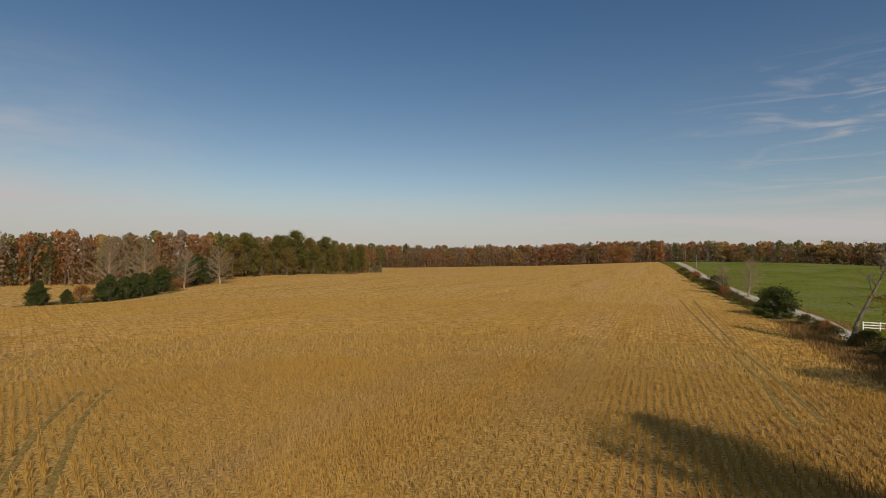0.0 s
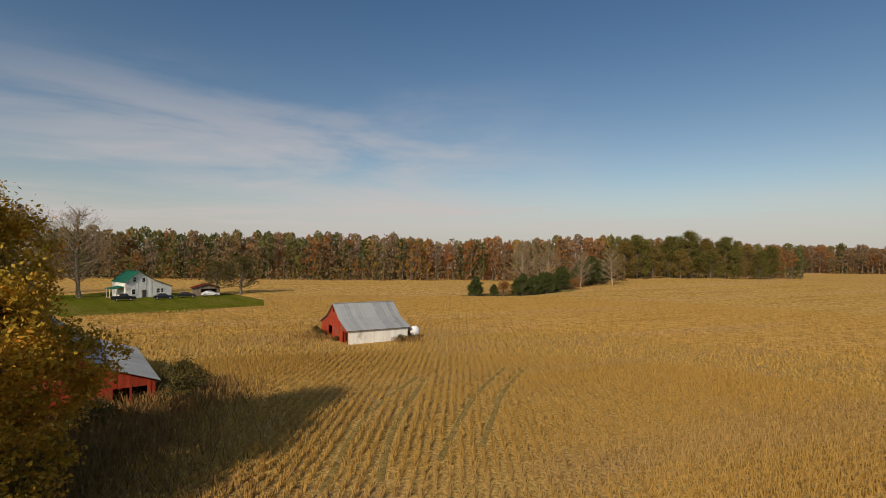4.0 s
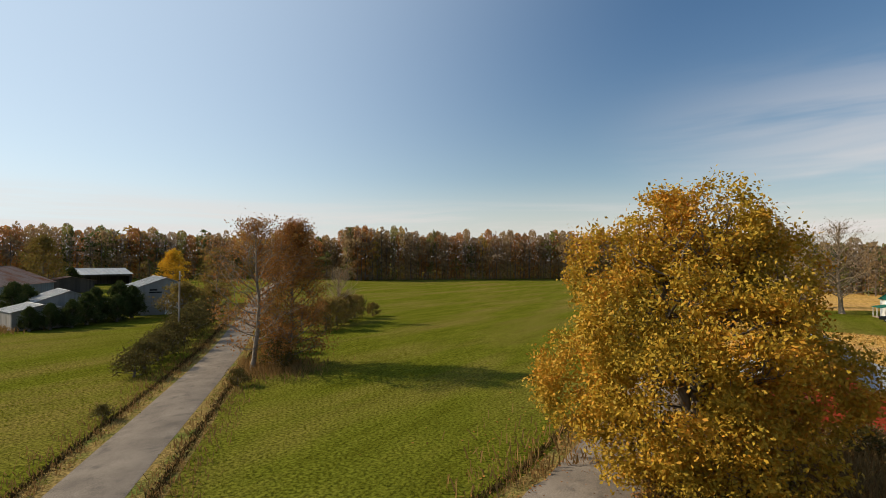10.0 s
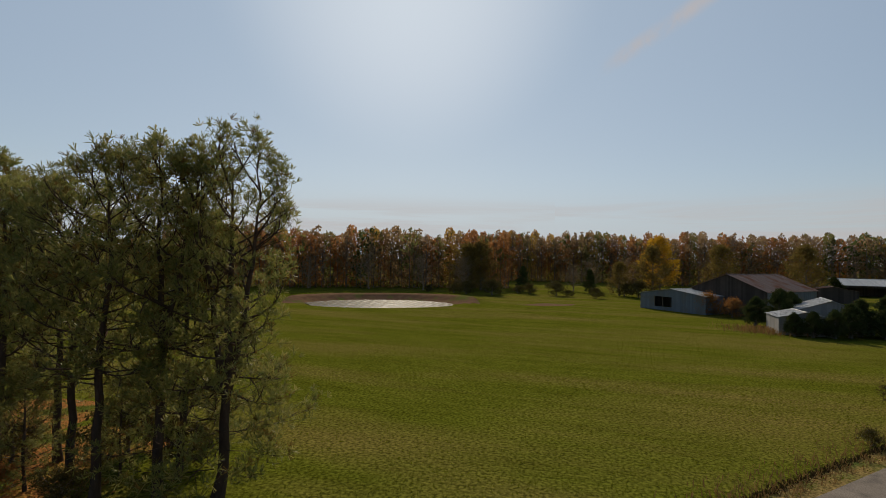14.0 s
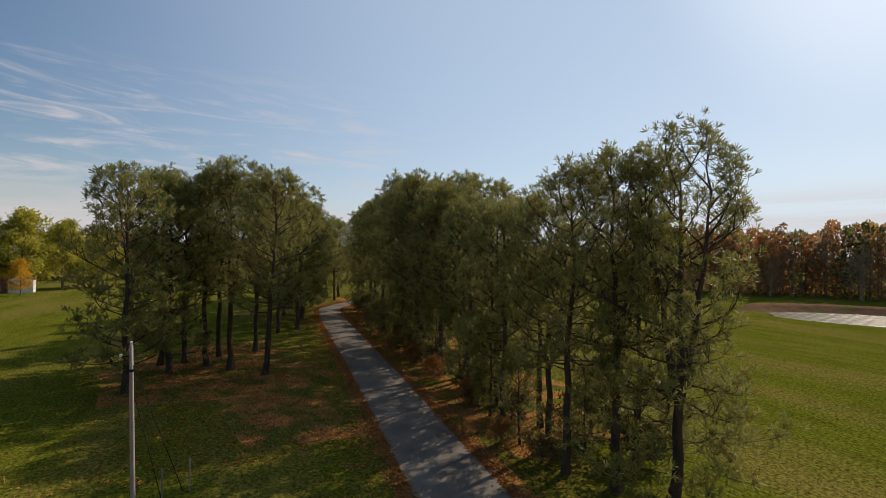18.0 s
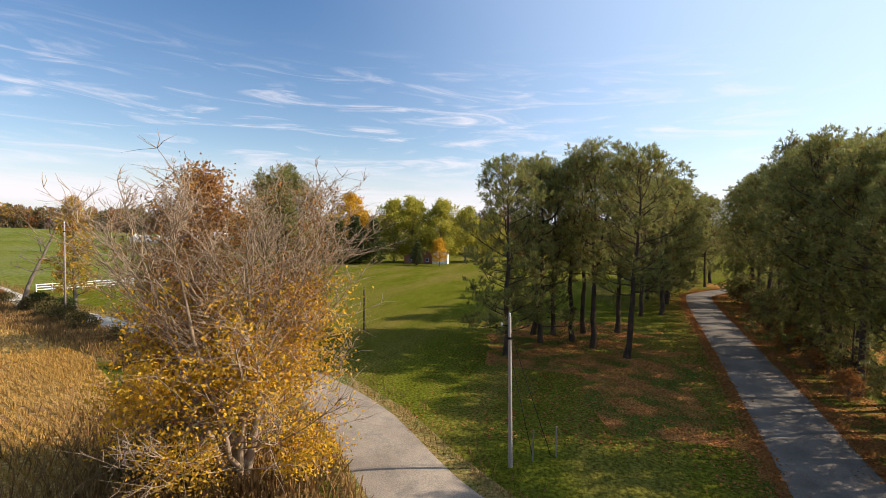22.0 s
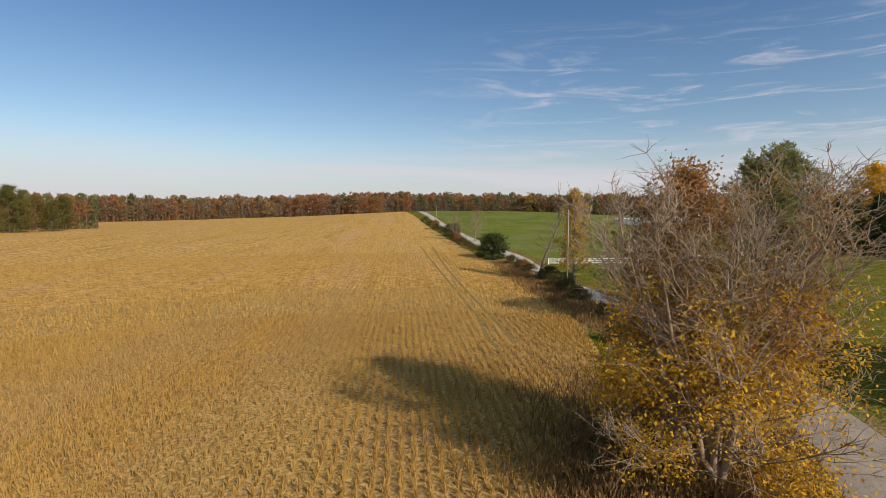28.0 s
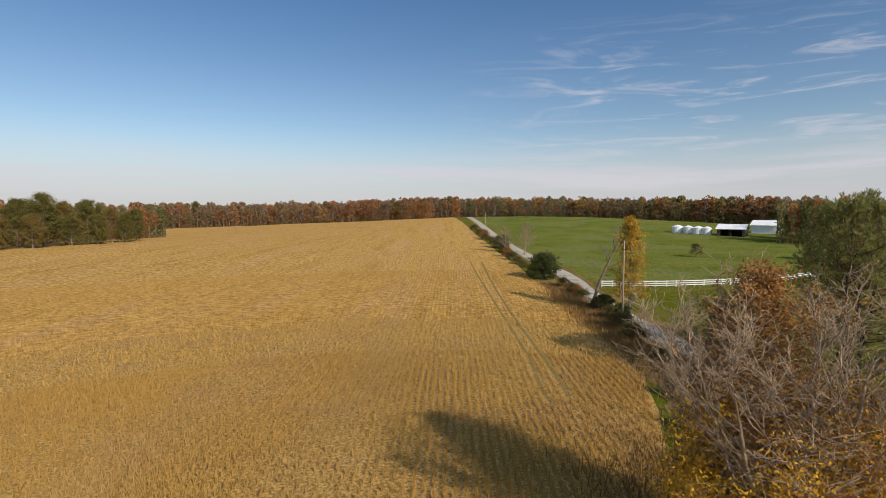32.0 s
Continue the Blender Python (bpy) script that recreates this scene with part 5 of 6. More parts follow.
def roof_sheets(line, length, width=0.76, thick=0.03, seed=0, rib=0.025):
    """Ribbed sheets that follow the slope line (y, z) and lie side by side along x."""
    rng = random.Random(seed)
    n = max(1, int(round(length / width)))
    w = length / n
    verts, faces = [], []
    for i in range(n):
        lift = rng.uniform(0, 0.012)
        for x0, x1, h in ((i * w + 0.003, (i + 1) * w - 0.003, 0), (i * w + w * 0.46, i * w + w * 0.54, rib), (i * w - 0.03, i * w + 0.03, rib)):
            o = len(verts)
            for y, z in line:
                for x in (x0, x1):
                    verts += [(x, y, z + lift + h), (x, y, z + lift - thick)]
            m = len(line)
            for k in range(m - 1):
                p, q = o + 4 * k, o + 4 * (k + 1)
                faces += [(p, p + 2, q + 2, q), (p + 1, q + 1, q + 3, p + 3), (p, q, q + 1, p + 1), (p + 2, p + 3, q + 3, q + 2)]
            faces += [(o, o + 1, o + 3, o + 2), (o + 4 * m - 4, o + 4 * m - 2, o + 4 * m - 1, o + 4 * m - 3)]
    return verts, faces


def gable_house(name, label, corner, to, depth, section, wall_mats, roof_mat, openings=None, over=0.35, category="barn", seed=0, width=0.3, sides=None, roof_width=0.76, single_boards=False):
    """corner, to: the ends of the gable wall's foot, left to right as seen from outside; the body runs back from it by depth.
    section: (s, z) points of the roof line from left eave to right eave. openings: front, back, left, right -> (s0, s1, z0, z1).
    The thing's own axes: x along the gable wall, y back into the body."""
    openings = openings or {}
    root = tagged(new(name), label, category)
    c, e = np.array(corner, float), np.array(to, float)
    L = float(np.linalg.norm(e - c))
    a = math.degrees(math.atan2(e[1] - c[1], e[0] - c[0]))
    z = min(ground_z(*c), ground_z(*e))
    root.matrix_world = pose(c[0], c[1], z, 0, 0, a)
    S = np.array(section, float)
    S[:, 0] *= L / S[-1, 0]

    def top(s):
        return float(np.interp(s, S[:, 0], S[:, 1])) - 0.05
    wm = wall_mats if isinstance(wall_mats, dict) else dict.fromkeys(("front", "back", "left", "right"), wall_mats)
    lay = {"front": (Matrix(), L, top), "back": (pose(0, depth, 0), L, top),
           "left": (pose(0.0, 0, 0, 0, 0, 90), depth, lambda s: S[0, 1] - 0.05), "right": (pose(L, 0, 0, 0, 0, 90), depth, lambda s: S[-1, 1] - 0.05)}
    for k, (m, ln, tp) in lay.items():
        if sides and k not in sides:
            continue
        v, f = boards(tp, ln, openings.get(k, ()), width, seed=seed + len(k))
        if single_boards and k in ("front", "right"):
            ob = child("wall", None, root)
            ob.matrix_local = m
            for i in range(len(v) // 8):
                child("board", mesh_from("board", v[i * 8:i * 8 + 8], f[:6], wm[k]), ob)
        else:
            ob = tagged(child("wall", mesh_from("wall", v, f, wm[k]), root), kind="stuff")
            ob.matrix_local = m
    ridge = int(np.argmax(S[:, 1]))
    for part_line, nm in ((S[:ridge + 1], "roof"), (S[ridge:], "roof")):
        if len(part_line) < 2:
            continue
        ln = [tuple(p) for p in part_line]
        # eaves run a little past the walls
        if nm and part_line[0][1] < part_line[-1][1]:
            d = np.array(ln[0]) - np.array(ln[1]); d = d / np.linalg.norm(d) * over
            ln[0] = tuple(np.array(ln[0]) + d)
        else:
            d = np.array(ln[-1]) - np.array(ln[-2]); d = d / np.linalg.norm(d) * over
            ln[-1] = tuple(np.array(ln[-1]) + d)
        v, f = roof_sheets(ln, depth + 2 * over, roof_width, seed=seed)
        # sheets are laid along x: turn so that their length runs back
        v = [(y, x - over, zz) for x, y, zz in v]
        tagged(child("roof", mesh_from("roof", v, [tuple(reversed(q)) for q in f], roof_mat), root), kind="stuff")
    cap = box((0.3, depth + 2 * over, 0.05), (S[ridge, 0], depth / 2, S[ridge, 1] + 0.04), 0.015)
    part("ridge_cap", cap, roof_mat, root)
    return root, L, S


def window_part(root, x, z, w, h, y=-0.05, label="white-framed window", frame_mat=None):
    fm = frame_mat or M["fence_white"]
    bm = bmesh.new()
    for dx, dz, sx, sz in ((-w / 2, 0, 0.09, h + 0.09), (w / 2, 0, 0.09, h + 0.09), (0, -h / 2, w, 0.09), (0, h / 2, w, 0.09), (0, 0, w, 0.05)):
        bevelled_box(bm, (sx, 0.07, sz), (x + dx, y, z + dz))
    wn = part("window", bm, fm, root, label)
    part("pane", box((w, 0.03, h), (x, y + 0.012, z)), M["glass"], wn, "dark glass pane")
    part("sill", box((w + 0.2, 0.12, 0.05), (x, y - 0.04, z - h / 2 - 0.07), 0.01), fm, wn)


def door_part(root, x, w, h, mat, y=-0.06, label="plank door"):
    bm = bmesh.new()
    n = max(3, int(w / 0.3))
    for i in range(n):
        bevelled_box(bm, (w / n - 0.01, 0.05, h), (x - w / 2 + (i + 0.5) * w / n, y, h / 2))
    for zz in (0.25 * h, 0.75 * h):
        bevelled_box(bm, (w, 0.04, 0.16), (x, y - 0.04, zz))
    d = part("door", bm, mat, root, label)
    part("handle", box((0.06, 0.06, 0.2), (x + w * 0.38, y - 0.07, 1.1), 0.01), M["dark"], d)


def plain_bars(root, rows, mat, y=-0.075):
    """Writing too small to read, as bars: (x, z, width, height)."""
    bm = bmesh.new()
    for x, z, w, h in rows:
        bevelled_box(bm, (w, 0.02, h), (x, y, z))
    part("lettering", bm, mat, root, "dark painted lettering too small to read")


def tobacco_barn(corner, to, depth, peak, eave, label, white_side, seed):
    L = float(np.linalg.norm(np.array(to) - np.array(corner)))
    sec = [(0, eave), (L * 0.26, eave + (peak - eave) * 0.36), (L * 0.5, peak), (L * 0.74, eave + (peak - eave) * 0.36), (L, eave)]
    wm = {"front": M["red_paint"], "back": M["red_paint"], "left": M["red_paint"], "right": M["white_paint"] if white_side else M["red_paint"]}
    ops = {"front": [(L * 0.28, L * 0.44, 0, 1.9), (L * 0.80, L * 0.97, 0, 1.7), (L * 0.44, L * 0.49, eave + 1.9, eave + 2.9)]}
    root, L, S = gable_house("barn", label, corner, to, depth, sec, wm, M["tin"], ops, 0.35, "barn", seed, single_boards=True)
    # posts and rails inside the open bays, and a trim board under the eave
    for x in (L * 0.28, L * 0.44, L * 0.80, L * 0.885, L * 0.97):
        part("post", box((0.15, 0.15, 1.95), (x, 0.02, 0.95), 0.01), M["red_paint"], root)
    part("trim_board", box((0.06, depth + 0.2, 0.16), (L + 0.06, depth / 2, eave - 0.16), 0.01), M["dark_board"], root, "dark trim board under the eave")
    for dz, dx in ((0.0, -0.6), (-0.35, -1.0), (0.3, -0.4)):
        part("loose_board", box((1.5, 0.12, 0.05), (dx + 0.3, 0.1 + dz, eave - 0.25 + dz), 0.01, Matrix.Rotation(0.35 + dz, 4, "Y")), M["timber"], root)
    return root


def build_barns():
    tobacco_barn((-68.9, 45.6), (-57.8, 42.7), 9.5, 5.4, 2.15, "old red tobacco barn with tin roof and white side wall", True, 1)
    tobacco_barn((-48.7, -0.8), (-46.1, 14.3), 16.3, 6.3, 2.2, "old red barn with a grey tin roof behind the oak", False, 2)
    # white bale and debris pile beside the field barn
    rng = np.random.default_rng(4)
    bm = bmesh.new()
    bmesh.ops.create_uvsphere(bm, u_segments=18, v_segments=12, radius=1.0, matrix=pose(-55.6, 53.6, 1.1) @ Matrix.Diagonal((0.75, 0.9, 0.8, 1)))
    for v in bm.verts:
        v.co += Vector(rng.normal(0, 0.03, 3))
    me = bpy.data.meshes.new("tank")
    bm.to_mesh(me); bm.free(); me.materials.append(M["white_sheet"])
    tagged(new("tank", me), "rounded white tank beside the barn", "tank")
    # farmhouse
    sec = [(0, 4.4), (3.4, 7.1), (6.0, 5.2), (11.8, 2.9)]
    ops = {"front": []}
    root, L, S = gable_house("farmhouse", "white two-storey farmhouse with a green tin roof", (-150.4, 39.0), (-151.4, 50.6), 9.0, sec, M["white_paint"], M["green_tin"], ops, 0.4, "house", 5, 0.22)
    for x, z, w, h in ((2.2, 4.9, 0.8, 1.2), (4.4, 4.7, 0.8, 1.2), (2.0, 1.6, 0.9, 1.4), (8.1, 1.7, 0.9, 1.2), (9.3, 1.7, 0.9, 1.2)):
        window_part(root, x, z, w, h)
    door_part(root, 4.6, 1.0, 2.05, M["dark_board"], label="dark house door")
    part("porch_roof", box((3.0, 5.0, 0.12), (-1.5, 3.0, 2.75), 0.03, Matrix.Rotation(radians(-10), 4, "Y")), M["green_tin"], root)
    part("porch_floor", box((2.6, 5.0, 0.3), (-1.4, 3.0, 0.1), 0.02), M["timber"], root)
    for yy in (0.7, 3.0, 5.3):
        part("porch_post", box((0.13, 0.13, 2.5), (-2.6, yy, 1.3), 0.01), M["white_paint"], root)
    part("chimney", box((0.7, 0.7, 1.7), (5.2, 6.0, 6.6), 0.03), M["brick"], root)
    # shed with a dark red roof
    root, L, S = gable_house("shed", "low open shed with a dark red roof", (-148.2, 55.2), (-146.2, 62.0), 5.0, [(0, 2.3), (3.5, 3.3), (7, 2.3)], M["timber"], M["red_tin"], {"front": [(2.0, 6.2, 0, 2.0)]}, 0.5, "shed", 6)
    # farm buildings on the lane
    n = np.array([-0.68, 0.733])
    a = np.array([-23.9, -149.1])
    root, L, S = gable_house("metal_barn", "low grey-blue metal barn with a wide window opening", tuple(a), tuple(a + n * 19), 16, [(0, 4.4), (9.5, 5.9), (19, 4.6)], M["grey_metal_wall"], M["tin"],
                             {"front": [(4.5, 9.5, 1.0, 3.7)], "back": [(4.0, 10.0, 1.0, 3.7)]}, 0.3, "barn", 7, 0.4)
    for dx in (4.5, 7.0, 9.5):
        part("window_post", box((0.14, 0.1, 2.7), (dx, -0.02, 2.35), 0.01), M["timber"], root)
    a = np.array([-36.6, -146.5])
    gable_house("large_barn", "large dark barn with a rusty tin roof", tuple(a), tuple(a + n * 19), 24, [(0, 6.5), (9.5, 10.3), (19, 6.4)], {"front": M["dark_board"], "back": M["dark_board"], "left": M["dark_board"], "right": M["grey_metal_wall"]}, M["rust_tin"], {}, 0.5, "barn", 8, 0.4)
    root, L, S = gable_house("garage", "small white gabled outbuilding among cedars", (-40.8, -104.2), (-49.4, -103.2), 8, [(0, 3.3), (4.3, 4.3), (8.6, 3.3)], M["old_white"], M["tin"], {}, 0.3, "outbuilding", 9)
    window_part(root, 3.0, 2.0, 0.9, 0.8)
    gable_house("garage", "white gabled farm building with a tin roof", (-46.5, -113.0), (-59.0, -109.6), 11, [(0, 3.8), (6.3, 6.1), (12.6, 3.8)], M["old_white"], M["tin"], {}, 0.4, "outbuilding", 10)
    root, L, S = gable_house("metal_garage", "tall white metal garage with painted lettering", (-65.0, -110.5), (-76.2, -106.0), 14, [(0, 6.1), (6.0, 8.3), (12.0, 6.1)], M["old_white"], M["tin"], {}, 0.3, "garage", 11, 0.4)
    plain_bars(root, [(3.6, 5.6, 1.5, 0.32), (4.0, 5.05, 2.6, 0.3)], M["dark"])
    door_part(root, 7.5, 3.2, 3.2, M["fence_white"], label="white sliding garage door")
    gable_house("pole_shed", "open-fronted pole shed with a pale tin roof", (-116.3, -247.0), (-115.5, -238.0), 22.3, [(0, 7.0), (1.2, 7.4), (9, 4.9)], M["dark_board"], M["tin"], {"right": [(1, 21.3, 0, 3.8)]}, 0.6, "shed", 12, 0.5)
    gable_house("far_shed", "distant grey shed at the edge of the woods", (-86, -196), (-99, -192), 9, [(0, 4.2), (7, 5.6), (14, 4.2)], M["dark_board"], M["rust_tin"], {}, 0.5, "shed", 13, 0.5)
    # farmyard beyond the pasture
    x0, y0 = polar(308.6, 346)
    x1, y1 = polar(309.0, 333)
    gable_house("livestock_barn", "open white-roofed livestock barn beyond the pasture", (x0, y0), (x1, y1), 14, [(0, 4.2), (9.5, 6.8), (19, 4.2)], M["dark_board"], M["white_sheet"], {"right": [(2, 6.5, 0, 3.4), (7.5, 12.5, 0, 3.4)]}, 0.8, "barn", 14, 0.6)
    x0, y0 = polar(305.6, 380)
    x1, y1 = polar(306.1, 366)
    gable_house("livestock_barn", "second white-roofed barn behind the first", (x0, y0), (x1, y1), 14, [(0, 5.2), (10, 8.0), (20, 5.2)], M["white_sheet"], M["white_sheet"], {}, 0.8, "barn", 15, 0.6)
    for i, (az, d, w) in enumerate(((312.6, 345, 6.5), (311.6, 342, 6.0), (310.7, 340, 6.5), (309.9, 338, 5.5))):
        x, y = polar(az, d)
        bm = bmesh.new()
        bmesh.ops.create_cone(bm, cap_ends=True, segments=20, radius1=w / 2, radius2=w / 2, depth=3.8, matrix=Matrix.Translation((0, 0, 1.9)))
        root = tagged(new("silo_tank"), "squat white round tank with a domed lid", "tank", "white tanks")
        root.matrix_world = stand(x, y)
        part("body", bm, M["white_sheet"], root)
        bm = bmesh.new()
        bmesh.ops.create_cone(bm, cap_ends=True, segments=20, radius1=w / 2 + 0.15, radius2=0.4, depth=1.1, matrix=Matrix.Translation((0, 0, 4.35)))
        part("lid", bm, M["white_sheet"], root)
    # house among the yellow trees
    root, L, S = gable_house("brick_house", "brick and white house half hidden by garden trees", (198.0, 54.0), (199.0, 39.0), 9, [(0, 3.0), (7.5, 5.4), (15, 3.0)], {"front": M["brick"], "back": M["brick"], "left": M["brick"], "right": M["white_paint"]}, M["rust_tin"], {}, 0.5, "house", 16, 0.3)
    for x in (2.5, 6.0, 9.5):
        window_part(root, x, 1.6, 1.1, 1.2)
    root, L, S = gable_house("garage", "white garage beside the brick house", (197.0, 42.0), (197.5, 36.0), 7, [(0, 4.2), (3, 5.6), (6, 4.2)], M["white_paint"], M["rust_tin"], {}, 0.4, "garage", 17, 0.3)
    door_part(root, 3.0, 2.6, 2.3, M["fence_white"], label="white garage door")


build_barns()


# ---------------------------------------------------------------- poles, fence, cars
def pole(x, y, h, r, mat, label, arm=True, name="utility_pole", lean=(0, 0)):
    root = tagged(new(name), label, "pole")
    root.matrix_world = stand(x, y)
    v, f = [], []
    tube(v, f, [(lean[0] * k, lean[1] * k, -0.3 + (h + 0.3) * k) for k in np.linspace(0, 1, 7)], np.linspace(r, r * 0.68, 7), 10)
    child("shaft", mesh_from("shaft", v, f, mat, True), root)
    if arm:
        tx, ty = lean
        part("insulator", box((0.1, 0.1, 0.22), (tx, ty, h + 0.1), 0.02), M["fence_white"], root)
        part("bracket", box((0.08, 0.4, 0.08), (tx * 0.93, ty + 0.2, h - 0.5), 0.01), M["dark"], root)
        part("insulator", box((0.1, 0.12, 0.16), (tx * 0.93, ty + 0.42, h - 0.45), 0.02), M["fence_white"], root)
        part("pole_band", box((r * 1.8, r * 1.8, 0.12), (tx * 0.85, ty * 0.85, h - 1.2), 0.01), M["dark"], root)
    return root


def cable(name, a, b, sag, label, r=0.02):
    a, b = np.array(a, float), np.array(b, float)
    t = np.linspace(0, 1, 13)
    pts = a + (b - a) * t[:, None]
    pts[:, 2] -= sag * 4 * t * (1 - t)
    v, f = [], []
    tube(v, f, pts, np.full(13, r), 4)
    return tagged(new(name, mesh_from(name, v, f, M["dark"])), label, "cable")


def poles():
    M["pole_wood"] = surface("silvered_pole_wood", [(0.27, 0.23, 0.19), (0.38, 0.33, 0.28), (0.22, 0.18, 0.145)], 1.5, 0.85, 0.004, 25.0, stretch=(1, 1, 0.12), stain=(0.16, 0.09, 0.06), stain_scale=0.5)
    pole(28.6, 0.6, 8.35, 0.125, M["pole_wood"], "weathered grey utility pole on the grass by the junction", lean=(0.15, 0.2))
    cable("guy_wire", (28.7, 0.7, 7.4), (30.2, -1.6, 0.15), 0.0, "steel guy wire of the utility pole")
    cable("guy_wire", (28.7, 0.7, 6.2), (29.6, -0.6, 0.15), 0.0, "second steel guy wire of the utility pole")
    for x, y in ((29.6, -0.6), (30.4, -1.9)):
        ob = tagged(new("guy_guard"), "short pale guard stake at the guy wire", "stake")
        ob.matrix_world = stand(x, y)
        part("stake", box((0.09, 0.09, 1.9), (0, 0, 0.85), 0.01), M["pole_wood"], ob)
    pole(63.0, 21.8, 5.7, 0.12, M["dark_board"], "slim dark pole standing in the grass", False, "post_pole")
    pole(59.0, 64.3, 13.6, 0.14, M["pole_wood"], "pale utility pole beside the gravel road")
    pole(-46.6, -68.4, 10.6, 0.15, M["pole_wood"], "grey utility pole beside the farm lane")
    pole(176.0, 345.0, 10.0, 0.2, M["pole_wood"], "far utility pole along the gravel road")
    pole(205.0, 420.0, 10.0, 0.2, M["pole_wood"], "far utility pole along the gravel road")


def fence():
    line = smooth_line([(81.5, 96.5), (96, 90.5), (113.5, 87.2), (132, 86.5), (152, 88.2)], 2.4)
    root = tagged(new("board_fence"), "white four-board paddock fence beyond the gravel road", "fence")
    px, py = line[0]
    root.matrix_world = Matrix.Translation((px, py, 0))
    for i, (x, y) in enumerate(line):
        z = ground_z(x, y)
        part("post", box((0.16, 0.16, 1.75), (x - px, y - py, z + 0.75), 0.015), M["fence_white"], root)
        if i + 1 < len(line):
            x2, y2 = line[i + 1]
            z2 = ground_z(x2, y2)
            a = math.atan2(y2 - y, x2 - x)
            ln = math.hypot(x2 - x, y2 - y)
            tilt = math.atan2(z2 - z, ln)
            for h in (0.45, 0.95, 1.45):
                m = Matrix.Rotation(a, 4, "Z") @ Matrix.Rotation(-tilt, 4, "Y")
                part("rail", box((ln, 0.06, 0.19), ((x + x2) / 2 - px, (y + y2) / 2 - py, (z + z2) / 2 + h), 0.01, m), M["fence_white"], root)


CAR_PAINT = {}


def car(x, y, turn, label, colour, pickup=False):
    key = "paint_%d" % len(CAR_PAINT)
    CAR_PAINT[key] = surface(key, [colour, tuple(c * 1.15 for c in colour)], 1.0, 0.25, spec=0.5)
    root = tagged(new("pickup_truck" if pickup else "car"), label, "truck" if pickup else "car", "cars by the farmhouse")
    root.matrix_world = stand(x, y, turn)
    bm = bmesh.new()
    prof = [(-2.3, 0.35), (2.3, 0.35), (2.35, 0.75), (1.5, 0.98), (0.9, 1.02), (0.35, 1.52), (-1.0, 1.52), (-1.75, 1.05), (-2.3, 0.95)]
    if pickup:
        prof = [(-2.7, 0.45), (2.6, 0.45), (2.65, 0.95), (1.5, 1.15), (1.1, 1.2), (0.6, 1.8), (-0.7, 1.8), (-0.95, 1.2), (-2.7, 1.2)]
    half = 0.88
    lv = [[bm.verts.new((px, s * (half if pz < 1.25 else half - 0.18), pz)) for px, pz in prof] for s in (-1, 1)]
    n = len(prof)
    bm.faces.new(lv[0]); bm.faces.new(lv[1][::-1])
    for i in range(n):
        j = (i + 1) % n
        bm.faces.new((lv[0][j], lv[0][i], lv[1][i], lv[1][j]))
    bmesh.ops.recalc_face_normals(bm, faces=bm.faces)
    bmesh.ops.bevel(bm, geom=list(bm.edges), offset=0.05, segments=2, affect="EDGES")
    part("body", bm, CAR_PAINT[key], root)
    top = 1.8 if pickup else 1.52
    for s in (-1, 1):
        part("side_window", box((1.3, 0.03, 0.36), (-0.15, s * (half - 0.10), top - 0.3), 0.01), M["glass"], root)
    part("windscreen", box((0.03, 1.3, 0.5), (0.72 if not pickup else 0.9, 0, top - 0.27), 0.01, Matrix.Rotation(radians(-48), 4, "Y")), M["glass"], root)
    for wx in (-1.5, 1.45):
        for s in (-1, 1):
            bm = bmesh.new()
            bmesh.ops.create_cone(bm, cap_ends=True, segments=20, radius1=0.36, radius2=0.36, depth=0.24, matrix=pose(wx, s * 0.82, 0.36, 90))
            bmesh.ops.bevel(bm, geom=[e for e in bm.edges if len(e.link_faces) == 2 and e.calc_face_angle() > 1], offset=0.04, segments=1, affect="EDGES")
            wheel = part("wheel", bm, M["dark"], root, "black tyre")
            bm = bmesh.new()
            bmesh.ops.create_cone(bm, cap_ends=True, segments=14, radius1=0.21, radius2=0.16, depth=0.26, matrix=pose(wx, s * 0.84, 0.36, 90))
            part("rim", bm, M["tin"], wheel, "grey rim")
    for s in (-1, 1):
        fx = 2.62 if pickup else 2.3
        part("headlight", box((0.08, 0.3, 0.14), (fx, s * 0.6, 0.82), 0.02), M["fence_white"], root)
        part("tail_light", box((0.08, 0.2, 0.16), (-fx if not pickup else -2.7, s * 0.68, 0.85), 0.02), M["red_paint"], root)
    return root


def cars():
    car(-143.0, 36.8, 78, "black pickup truck parked by the farmhouse", (0.012, 0.013, 0.016), True)
    car(-142.0, 45.6, 76, "dark sedan parked by the farmhouse", (0.015, 0.018, 0.025))
    car(-144.0, 52.0, 72, "dark sedan parked at the end of the row", (0.02, 0.02, 0.022))
    car(-144.5, 58.5, 80, "white car parked under the shed roof", (0.7, 0.7, 0.7))


def jetty():
    x, y = polar(190.8, 156)
    root = tagged(new("jetty"), "small pale plank jetty on the pond bank", "jetty")
    root.matrix_world = stand(x, y, 20)
    for i in range(14):
        part("plank", box((0.3, 1.6, 0.06), (-2.2 + i * 0.33, 0, 0.55), 0.01), M["fence_white"], root)
    for px in (-2.0, 0.0, 2.0):
        for py in (-0.65, 0.65):
            part("post", box((0.14, 0.14, 1.4), (px, py, 0.0), 0.01), M["timber"], root)


jetty()
poles()
fence()
cars()


